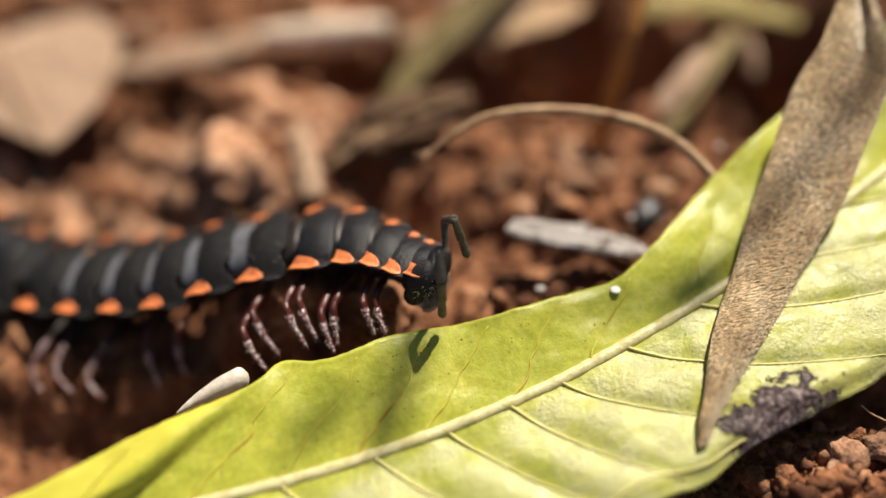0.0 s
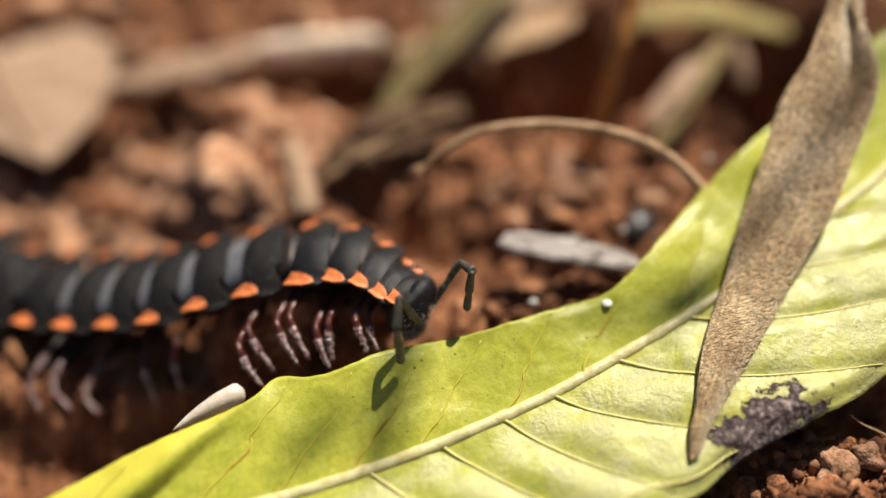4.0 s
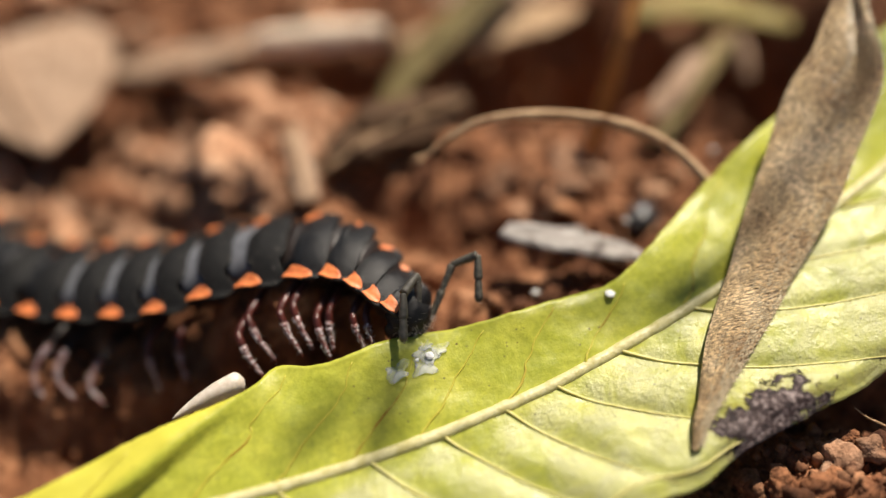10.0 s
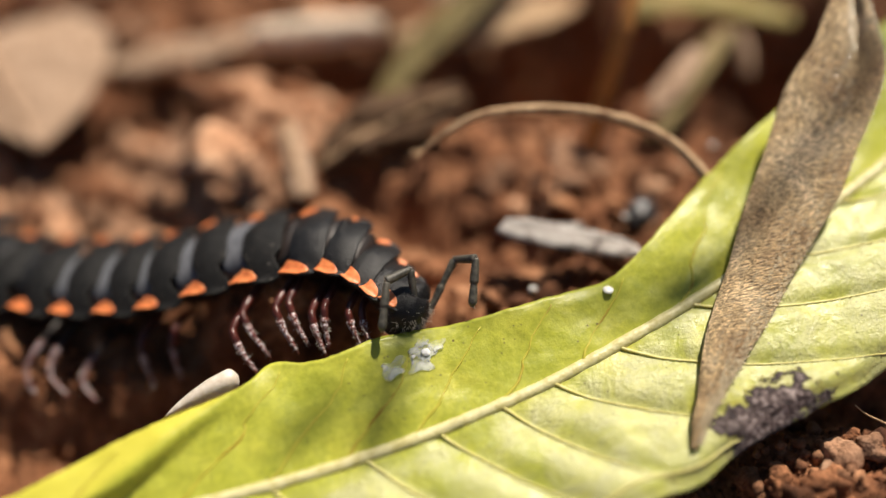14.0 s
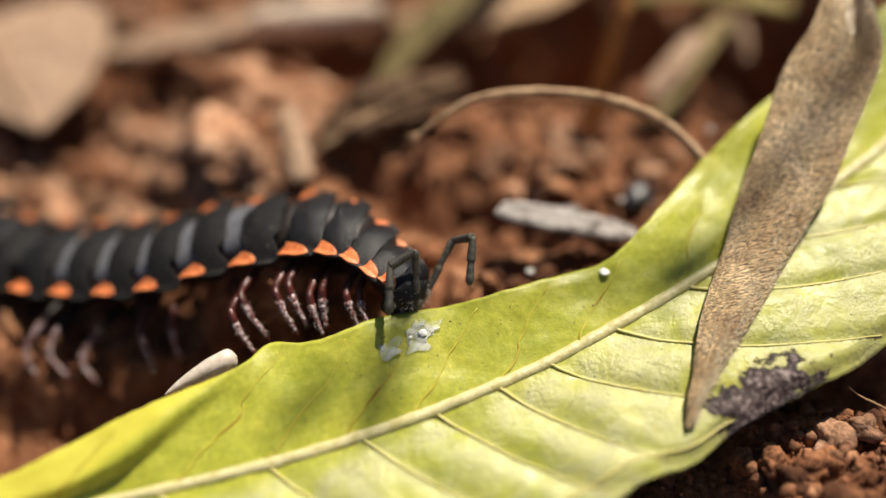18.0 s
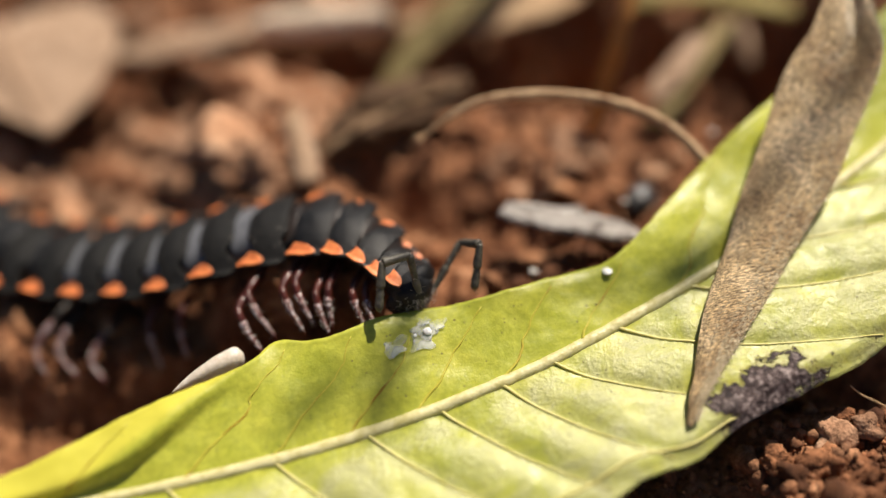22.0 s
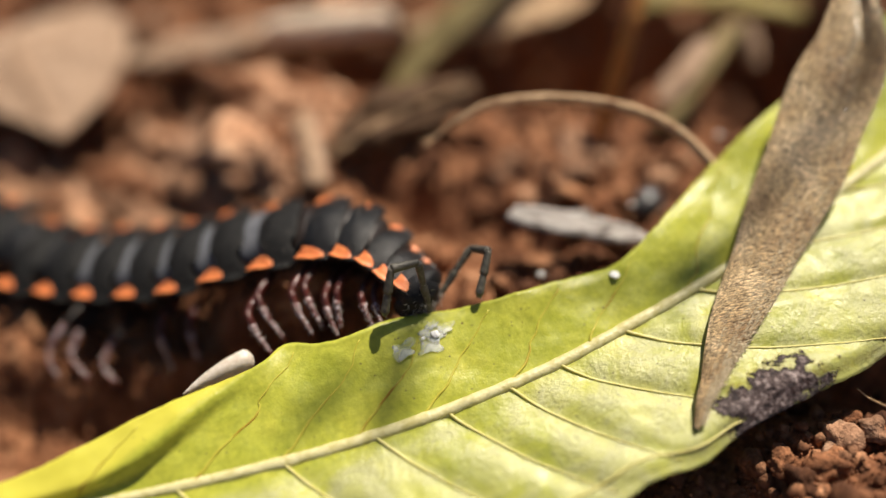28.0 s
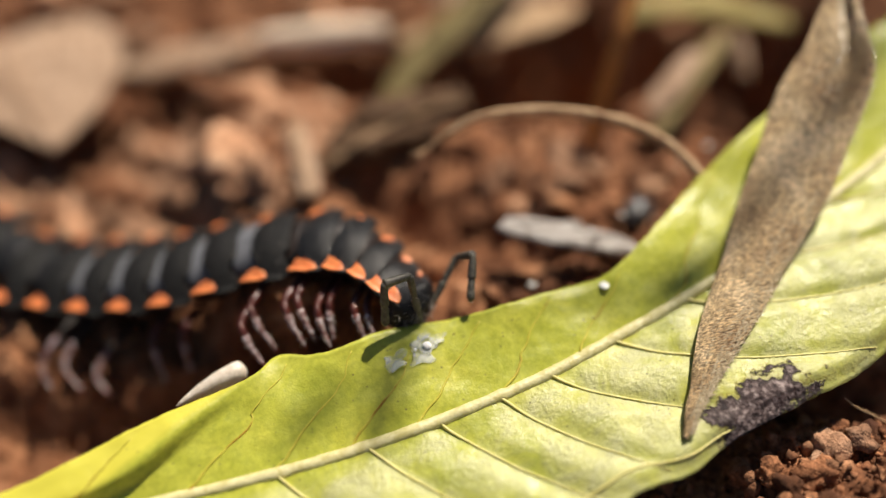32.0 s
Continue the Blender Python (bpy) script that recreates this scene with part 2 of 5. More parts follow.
RIB = rib_material("cream_midrib", (0.58, 0.52, 0.20), (0.84, 0.79, 0.46), 0.35)
VEIN = rib_material("yellow_vein", (0.64, 0.58, 0.16), (0.80, 0.74, 0.32))
VEIN_UP = rib_material("yellow_brown_vein", (0.40, 0.22, 0.02), (0.58, 0.53, 0.07), 2.2, (0.34, 0.46))


def shell_material(name="black_shell", banded=False):
    n = Nodes(name, 0.42, 0.2 if banded else 0.3)
    c = n.ramp(n.noise(0.9, 4), [(0.3, (0.004, 0.004, 0.0045)), (0.75, (0.012, 0.012, 0.0125))])
    if banded:
        # broad plates are duller, with pale specks
        c = n.ramp(n.noise(0.7, 5), [(0.3, (0.004, 0.004, 0.004)), (0.75, (0.013, 0.0125, 0.012))])
        speck = n.ramp(n.cells(0.3).outputs["Distance"], [(0.09, (0.8,)), (0.16, (0.0,))])
        some = n.ramp(n.noise(0.8, 2), [(0.5, (0.0,)), (0.58, (1.0,))])
        c = n.mix(n.math("MULTIPLY", speck, some), c, (0.22, 0.20, 0.17))
    dust = n.ramp(n.noise(0.22, 4), [(0.64, (0.0,)), (0.78, (0.45,))])
    n.color(n.mix(dust, c, (0.09, 0.078, 0.065)))
    n.rough(n.ramp(n.noise(0.45, 4), [(0.3, (0.50,)), (0.7, (0.70,))] if banded else [(0.3, (0.30,)), (0.7, (0.48,))]))
    n.bump(n.noise(0.16, 4), 0.03).bump(n.noise(0.9, 2), 0.025).bump(n.noise(0.07, 3), 0.035)
    return n.m


def plain_material(name, a, b, size, rough, relief, spec=0.5):
    n = Nodes(name, rough, spec)
    n.color(n.ramp(n.noise(size, 4), [(0.3, a), (0.7, b)])).bump(n.noise(size * 0.6, 4), relief)
    return n.m


def frosted_material():
    n = Nodes("frosted_shin", 0.32, 0.7)
    frost = n.ramp(n.noise(0.10, 3, n.stretch(1, 1, 0.4)), [(0.50, (0.0,)), (0.58, (1.0,))])
    n.color(n.mix(frost, n.ramp(n.noise(0.5, 2), [(0.3, (0.09, 0.018, 0.012)), (0.7, (0.18, 0.045, 0.03))]), (0.58, 0.53, 0.54))).bump(n.noise(0.08, 3), 0.03)
    return n.m


SHELL = shell_material()
PLATE = shell_material("black_ring_plate", True)
COLLAR = plain_material("grey_ring_collar", (0.085, 0.088, 0.098), (0.14, 0.145, 0.16), 0.5, 0.45, 0.02, 0.4)
BELLY = plain_material("dark_brown_belly", (0.008, 0.005, 0.004), (0.02, 0.011, 0.008), 0.6, 0.5, 0.03)
ORANGE = plain_material("orange_keel", (0.55, 0.13, 0.04), (0.82, 0.28, 0.09), 0.35, 0.42, 0.035)
LEG = plain_material("red_brown_leg", (0.035, 0.008, 0.006), (0.10, 0.022, 0.014), 0.3, 0.28, 0.03)
SHIN = frosted_material()
FEELER = plain_material("dark_grey_feeler", (0.026, 0.025, 0.020), (0.11, 0.10, 0.075), 0.2, 0.5, 0.03)
GOLD = plain_material("golden_fuzz", (0.26, 0.19, 0.10), (0.80, 0.69, 0.47), 0.14, 0.3, 0.0, 0.7)
HAIR = plain_material("pale_hair", (0.32, 0.29, 0.25), (0.52, 0.48, 0.42), 0.3, 0.5, 0.0)
SEED = rib_material("off_white_husk", (0.66, 0.57, 0.46), (0.88, 0.82, 0.72), 0.4)
CHIP = dry_material("weathered_wood", (0.30, 0.27, 0.25), (0.50, 0.47, 0.44), (0.12, 0.10, 0.09), (0.25, 1.6, 1.6), 0.0, 0.18)


def wet_material():
    n = Nodes("milky_spittle", 0.06, 0.7)
    n.color(n.ramp(n.noise(0.25, 3), [(0.4, (0.75, 0.8, 0.7)), (0.6, (0.95, 0.97, 0.95))]))
    n.link(n.ramp(n.noise(0.7, 1), [(0.36, (0.06,)), (0.64, (0.42,))]), n.b.inputs["Alpha"])
    return n.m


WET = wet_material()
# near-white colour stands in for the sun's glint on the dew
DEW = plain_material("glint_white_dew", (0.86, 0.87, 0.80), (0.94, 0.94, 0.90), 0.2, 0.10, 0.0, 1.0)
DEW.node_tree.nodes["Principled BSDF"].inputs["Alpha"].default_value = 0.9
# white colour of the flecks paints the bright glint on the spittle
FROTH_GLINT = plain_material("froth_glint", (0.75, 0.77, 0.74), (0.9, 0.9, 0.88), 0.1, 0.2, 0.03)
# tan clay, coloured paler than the soil to stand in for sunlit clods
SUNLIT_CLAY = soil_material("sunlit_clay", (0.34, 0.195, 0.12), (0.50, 0.31, 0.20), (0.68, 0.49, 0.355))
# white of the small grains that stand in for glints in the soil
GLINT_WHITE = plain_material("quartz", (0.6, 0.57, 0.52), (0.8, 0.78, 0.74), 0.2, 0.08, 0.02, 0.8)
STONE = plain_material("wet_black_stone", (0.012, 0.012, 0.014), (0.035, 0.033, 0.034), 0.4, 0.36, 0.05)


# ---- mesh helpers (all lengths in millimetres) ----
def part(name, bm, material, parent, label="", smooth=True):
    """Links a bmesh as one mesh object under a thing or a part."""
    me = bpy.data.meshes.new(name)
    bm.to_mesh(me)
    bm.free()
    return finish(name, me, material, parent, label, smooth)


def finish(name, me, material, parent, label="", smooth=True):
    if smooth:
        me.polygons.foreach_set("use_smooth", [True] * len(me.polygons))
    me.materials.append(material)
    ob = new(name, me)
    if parent:
        ob.parent = parent
    if label:
        ob["label"] = label
    return ob


def lerp_table(x, xs, ys):
    return float(np.interp(x, xs, ys))


def smooth_table(x, xs, ys):
    """Catmull-Rom through the few control values ys at xs."""
    i = int(np.clip(np.searchsorted(xs, x) - 1, 0, len(xs) - 2))
    h = xs[i + 1] - xs[i]
    s = min(max((x - xs[i]) / h, 0.0), 1.0)

    def slope(k):
        a, b = max(k - 1, 0), min(k + 1, len(xs) - 1)
        return (ys[b] - ys[a]) / (xs[b] - xs[a])
    m0, m1 = slope(i) * h, slope(i + 1) * h
    return ((2 * s**3 - 3 * s**2 + 1) * ys[i] + (s**3 - 2 * s**2 + s) * m0
            + (-2 * s**3 + 3 * s**2) * ys[i + 1] + (s**3 - s**2) * m1)


def step(a, b, x):
    t = min(max((x - a) / (b - a), 0.0), 1.0)
    return t * t * (3 - 2 * t)


def sheet(f, us, vs, thick):
    """A thin solid from f(u, v) -> point (mm): the face, its back thick mm below, and the rim."""
    bm = bmesh.new()
    top = [[bm.verts.new(Vector(f(u, v)) * MM) for v in vs] for u in us]
    bm.verts.index_update()
    faces = []
    for i in range(len(us) - 1):
        for j in range(len(vs) - 1):
            faces.append(bm.faces.new((top[i][j], top[i + 1][j], top[i + 1][j + 1], top[i][j + 1])))
    bm.normal_update()
    low = [[bm.verts.new(v.co - v.normal * thick * MM) for v in row] for row in top]
    for i in range(len(us) - 1):
        for j in range(len(vs) - 1):
            bm.faces.new((low[i][j + 1], low[i + 1][j + 1], low[i + 1][j], low[i][j]))
    n, m = len(us) - 1, len(vs) - 1
    for i in range(n):
        bm.faces.new((top[i + 1][0], top[i][0], low[i][0], low[i + 1][0]))
        bm.faces.new((top[i][m], top[i + 1][m], low[i + 1][m], low[i][m]))
    for j in range(m):
        bm.faces.new((top[0][j], top[0][j + 1], low[0][j + 1], low[0][j]))
        bm.faces.new((top[n][j + 1], top[n][j], low[n][j], low[n][j + 1]))
    return bm


def spline(points, count):
    """count points on a smooth line through a few control points."""
    k = list(range(len(points)))
    cols = list(zip(*points))
    return [Vector([smooth_table(s, k, c) for c in cols]) for s in np.linspace(0, len(points) - 1, count)]


def tube(bm, line, radius, sides=10, flat=1.0, lump=0.0):
    """A tube along a line; radius(s) in mm for s from 0 to 1; flat squeezes it across."""
    n = len(line)
    rows = []
    side = Vector((0.3, 0.2, 1)).normalized()
    for i, p in enumerate(line):
        t = (line[min(i + 1, n - 1)] - line[max(i - 1, 0)]).normalized()
        side = (side - t * side.dot(t)).normalized()
        other = t.cross(side)
        r = radius(i / (n - 1))
        row = []
        for k in range(sides):
            a = 2 * math.pi * k / sides
            q = p + side * math.cos(a) * r + other * math.sin(a) * r * flat
            if lump:
                q += noise.noise_vector(q * 1.3) * lump * r
            row.append(bm.verts.new(q * MM))
        rows.append(row)
    for a, b in zip(rows, rows[1:]):
        for k in range(sides):
            bm.faces.new((a[k], a[(k + 1) % sides], b[(k + 1) % sides], b[k]))
    bm.faces.new(list(reversed(rows[0])))
    bm.faces.new(rows[-1])
    return bm


def span(a, b, n):
    return [float(q) for q in np.linspace(a, b, n)]


# ---- ground ----
def ground_height(x, y):
    """The lie of the soil, without its grain (mm)."""
    left = 1 - step(-19, -9, x)
    z = -3.9 + 4.2 * step(23.5 + 21 * left, 30.0 + 34 * left, y)
    z += 2.6 * step(12.0, 15.5, x) * step(24.6, 22.4, y)
    z += 0.9 * noise.noise(Vector((x * 0.11, y * 0.11, 3.1)))
    far = math.hypot(x, y - 35) / 1000.0
    z -= 4.0 * step(28.2, 25.6, y) * step(-5, -10, x)
    return z + (30.0 * noise.noise(Vector((x * 0.0006, y * 0.0006, 9.0))) * step(0.2, 2.0, far))


# hollows, humps where depth is negative, added so the soil darkens there
PITS = [(21.0, 50.5, 3.8, 12), (25.0, 53.0, 3.8, 12), (19.3, 46.0, 2.8, 8), (28.5, 57.5, 4.5, 12), (20.0, 55.5, 3.8, 11), (9.0, 51.0, 3.4, 13), (5.0, 51.0, 3.0, 10),
        (-15.0, 54.0, 3.0, 8), (-10.5, 53.2, 3.2, 10), (-6.0, 53.2, 3.2, 10), (-2.3, 53.5, 3.0, 9),
        (11.0, 57.5, 4.0, 11), (14.5, 53.8, 3.0, 9), (7.0, 58.5, 4.0, 10), (17.0, 59.0, 4.0, 12), (24.0, 61.0, 5.0, 12),
        (3.5, 48.5, 3.0, 7), (-10.0, 30.6, 3.0, -1.3), (-5.5, 30.2, 3.0, -1.3),
        (0.8, 36.3, 2.6, 2.6), (-3.2, 36.2, 2.3, 2.4), (4.0, 34.6, 1.8, 1.6)]


def soil_surface(x, y):
    z = ground_height(x, y)
    d = math.hypot(x, y - 38)
    k = 1 - step(60, 160, d)
    p = Vector((x, y, 0))
    z += k * 3.4 * (abs(noise.noise(p * 0.17 + Vector((2, 7, 0)))) - 0.25) * step(39, 46, y)
    for px, py, r, deep in PITS:
        q = math.hypot(x - px, y - py) / r * (1 + 0.3 * noise.noise(p * 0.45))
        z -= deep * math.exp(-min(q, 4.0) ** 4)
    lumps = abs(noise.noise(p * 0.36 + Vector((4, 1, 2)))) * 1.6 + abs(noise.noise(p * 0.85)) * 0.8
    z += k * (lumps - 0.9 + 0.35 * noise.noise(p * 2.1) + 0.16 * noise.noise(p * 4.6))
    return z


def make_ground():
    n = 330
    s = np.linspace(-1, 1, n)
    ax = 34 * s * 1.25 + 1.2e6 * np.sign(s) * np.abs(s) ** 30 * 0.04 + 9000 * s ** 15
    verts = []
    for gy in ax + 40:
        for gx in ax:
            verts.append((gx * MM, gy * MM, soil_surface(gx, gy) * MM))
    faces = [(i * n + j, i * n + j + 1, (i + 1) * n + j + 1, (i + 1) * n + j) for i in range(n - 1) for j in range(n - 1)]
    me = bpy.data.meshes.new("ground")
    me.from_pydata(verts, [], faces)
    tagged(finish("ground", me, SOIL, None), "reddish-brown crumbly garden soil, sunlit and uneven", "soil", "", "structure")


make_ground()


def lump_mesh(name, r, seed, squash=0.8, detail=3, rough=0.55):
    bm = bmesh.new()
    bmesh.ops.create_icosphere(bm, subdivisions=detail, radius=1.0)
    off = Vector((seed * 7.1, seed * 3.3, seed * 1.7))
    for v in bm.verts:
        p = v.co.copy()
        k = 1 + rough * noise.noise(p * 0.9 + off) + 0.3 * rough * noise.noise(p * 2.3 + off) + 0.16 * rough * noise.noise(p * 5.5 + off)
        v.co = Vector((p.x * k, p.y * k * 0.85, p.z * k * squash)) * r * MM
    return bm


def make_crumbs():
    """Loose grains of soil, far too many to count."""
    rnd = random.Random(5)
    kinds = []
    for k in range(6):
        bm = lump_mesh("grain", 1.0 / MM, k + 1, 0.75, 2, 0.6)
        kinds.append((np.array([v.co for v in bm.verts]), np.array([[q.index for q in f.verts] for f in bm.faces])))
        bm.free()
    verts, faces, base = [], [], 0
    for i in range(6500):
        x = rnd.uniform(-40, 42)
        y = rnd.uniform(12, 75)
        r = 0.16 * rnd.random() ** -0.42
        if i % 4 == 0:                            # the close bare soil beyond the leaf's margin
            x, y, r = rnd.uniform(10, 26), rnd.uniform(16, 24.5), 0.62 * r
        r = min(r, 0.9) * (0.8 if y < 40 else 1.25)
        v, f = kinds[i % 6]
        turn = np.array(Euler((rnd.uniform(0, 6), rnd.uniform(0, 6), rnd.uniform(0, 6))).to_matrix())
        at = np.array((x, y, soil_surface(x, y) + r * 0.35))
        verts.append((v @ turn.T * r + at) * MM)
        faces.append(f + base)
        base += len(v)
    me = bpy.data.meshes.new("soil_grains")
    me.from_pydata(np.concatenate(verts).tolist(), [], np.concatenate(faces).tolist())
    tagged(finish("soil_grains", me, CRUMBS, None), "loose reddish-brown grains and crumbs of soil", "soil", "", "stuff")


make_crumbs()


# ---- the green leaf ----
LEAF_U = Vector((0.9073, 0.3884, 0.1612))
LEAF_V = Vector((-0.4203, 0.8249, 0.3780))
LEAF_N = Vector((0.0139, -0.4107, 0.9117))
LEAF_AT = Vector((3.228, 23.472, 0.610))
LEAF_POSE = Matrix((LEAF_U, LEAF_V, LEAF_N)).transposed().to_4x4()
LEAF_POSE.translation = LEAF_AT * MM

UPPER = ([-31, -27, -21, -15.4, -10.6, -9.2, -8.0, -6.8, -4.1, 0, 4, 6.2, 8.2, 10, 13, 18.5, 23, 27, 33, 38, 42],
         [5.1, 4.9, 4.35, 4.75, 4.9, 5.4, 4.8, 4.5, 4.4, 3.4, 2.95, 2.7, 3.3, 4.1, 5.4, 7.2, 8.3, 9.5, 10.0, 9.4, 7.4])
LOWER = ([-31, -24, -16, -8, 0, 2.7, 5, 7.3, 11.8, 14.2, 17, 22, 28, 34, 38, 42],
         [4.9, -0.5, -4.5, -6.5, -7.0, -6.7, -6.95, -6.5, -6.35, -6.3, -5.6, -4.7, -2.6, 0.5, 3.2, 7.2])


def midrib_v(u):
    return smooth_table(u, [-31, -24, -14, -7.7, 0, 6, 10.5, 15, 22, 32, 42], [4.9, 3.3, 1.05, 0.02, -0.45, -0.12, 0.36, 1.08, 2.55, 5.2, 7.3])


VEINS_LOW = [-15.7, -11.2, -7.2, -3.9, -1.0, 1.5, 4.9, 8.9, 13.2, 18.0, 24.0]
VEINS_UP = [-20.0, -15.0, -11.5, -8.0, -4.9, -1.0, 3.5, 8.0, 13.0, 18.5, 24.0]


def vein_u(u0, d, upper):
    """Where the side vein with its root at u0 runs, d mm out from the midrib."""
    if upper:
        return u0 + 1.4 * d - 0.02 * d * d
    k = max(0.0, u0 + 1.0)
    return u0 + (0.55 + 0.06 * k) * d + (0.045 + 0.02 * k) * d * d * (1.0 if k < 4 else 0.6)


def leaf_height(u, v):
    m = midrib_v(u)
    up, lo = smooth_table(u, *UPPER), smooth_table(u, *LOWER)
    h = 0.0
    if v > m:
        s = (v - m) / max(up - m, 0.3)
        h += 0.25 * s * s
        # the rolled margin at one end: a steep inner wall, then a broad outer slope
        k = step(-8.8, -10.5, u)
        if k > 0:
            crease = smooth_table(u, [-31, -20, -16.5, -13.9, -11, -9.5], [0.2, 0.22, 0.38, 0.68, 0.93, 0.98])
            tall = 0.75 * min(1.0, (1 - crease) / 0.4)
            h += k * tall * (step(crease - 0.07, crease + 0.08, s) - 0.45 * step(crease + 0.06, 1.02, s))
        h += 0.22 * math.sin(u * 0.85 + 0.6) * s * s * (1 - k)
        veins, w = VEINS_UP, 0.07
    else:
        s = (m - v) / max(m - lo, 0.3)
        h += 0.95 * s - 0.12 * math.sin(math.pi * min(s * 3, 1.0))
        h -= 0.9 * step(0.86, 1.0, s) * step(0, 8, u) * 0.5
        h += 0.20 * math.sin(u * 0.7) * s * s
        veins, w = VEINS_LOW, 0.23
    # quilted between the side veins
    out = abs(v - m)
    d = min(abs(u - vein_u(q, out, v > m)) for q in veins)
    h += w * math.sin(0.5 * math.pi * min(d / 1.5, 1.0)) * min(s * 4, 1.0) * (1 - step(0.85, 1.0, s))
    h += 0.10 * noise.noise(Vector((u * 0.55, v * 0.55, 1.0))) + 0.04 * noise.noise(Vector((u * 1.6, v * 1.6, 5.0)))
    return h


def leaf_blade():
    us = span(-31, 42, 260)
    vs = span(0, 1, 64)

    def f(u, k):
        up, lo = smooth_table(u, *UPPER), smooth_table(u, *LOWER)
        wave = 0.07 * noise.noise(Vector((u * 1.5, k * 2, 0)))
        v = lo + (up - lo) * k + wave
        return (u, v, leaf_height(u, min(max(v, lo + 0.001), up)))
    return sheet(f, us, vs, 0.22)


def make_leaf():
    leaf = new("green_leaf")
    leaf.matrix_world = LEAF_POSE
    part("blade", leaf_blade(), GREEN, leaf)
    line = [Vector((u, midrib_v(u), leaf_height(u, midrib_v(u)) - 0.10)) for u in span(-30, 42, 260)]
    part("midrib", tube(bmesh.new(), line, lambda s: 0.17 + 0.12 * min(1.0, s * 3.5), 18, 1.0, 0.12), RIB, leaf, "pale cream raised midrib")
    for upper, veins in ((True, VEINS_UP), (False, VEINS_LOW)):
        for u0 in veins:
            pts = []
            m0 = midrib_v(u0)
            for d in span(0.1, 9.0, 80):
                u = vein_u(u0, d, upper)
                v = midrib_v(u) + (d if upper else -d)
                if u > 41 or u < -30 or v > smooth_table(u, *UPPER) - 0.35 or v < smooth_table(u, *LOWER) + 0.35:
                    break
                wob = 0.75 * noise.noise(Vector((d * 0.7, u0, 3))) + 0.15 * noise.noise(Vector((d * 2.6, u0, 7))) if upper else 0.06 * noise.noise(Vector((d * 0.8, u0, 3)))
                if math.hypot((u - 9.2) / 2.6, (v + 5.7) / 1.4) < 1:
                    break
                pts.append(Vector((u + wob, v, leaf_height(u, v) + (0.015 if upper else 0.055))))
            if len(pts) > 4:
                r = 0.06 if upper else 0.066
                part("side_vein", tube(bmesh.new(), pts, lambda s: r * (1.15 - 0.75 * s), 8), VEIN_UP if upper else VEIN, leaf)
    pts = [Vector((u, v, leaf_height(u, v) + 0.03)) for u, v in ((u, smooth_table(u, *LOWER) + lerp_table(u, [-6, 2, 7.4], [1.1, 1.0, 0.45])) for u in span(-6, 7.4, 90))]
    part("marginal_vein", tube(bmesh.new(), pts, lambda s: 0.09 - 0.05 * s, 8, 1.0, 0.2), VEIN, leaf)
    tagged(leaf, "glossy yellow-green leaf with cream midrib and withered brown patch", "leaf")
    return leaf


leaf = make_leaf()


def on_leaf(u, v, lift=0.0):
    """The place (mm) on the leaf's face at its own u, v."""
    q = LEAF_POSE @ (Vector((u, v, leaf_height(u, v) + lift)) * MM)
    return q / MM


# ---- the grey-brown blade that lies across it ----
BLADE_LINE = [(10.35, 20.47, 0.32), (10.73, 21.49, 0.85), (11.32, 22.68, 1.2), (12.03, 24.09, 1.75), (13.0, 25.73, 2.35), (14.26, 27.77, 3.1), (15.49, 29.84, 4.23), (16.69, 31.75, 5.64),
              (17.6, 33.42, 6.91), (18.32, 34.71, 8.09), (19.1, 36.09, 9.31), (19.38, 37.5, 10.45), (19.6, 38.72, 11.39), (20.05, 40.16, 12.46), (20.5, 43.2, 14.6)]
BLADE_HALF = [0.03, 0.22, 0.48, 0.80, 1.07, 1.34, 1.68, 1.9, 1.97, 2.0, 1.72, 1.2, 0.72, 0.5, 0.2]


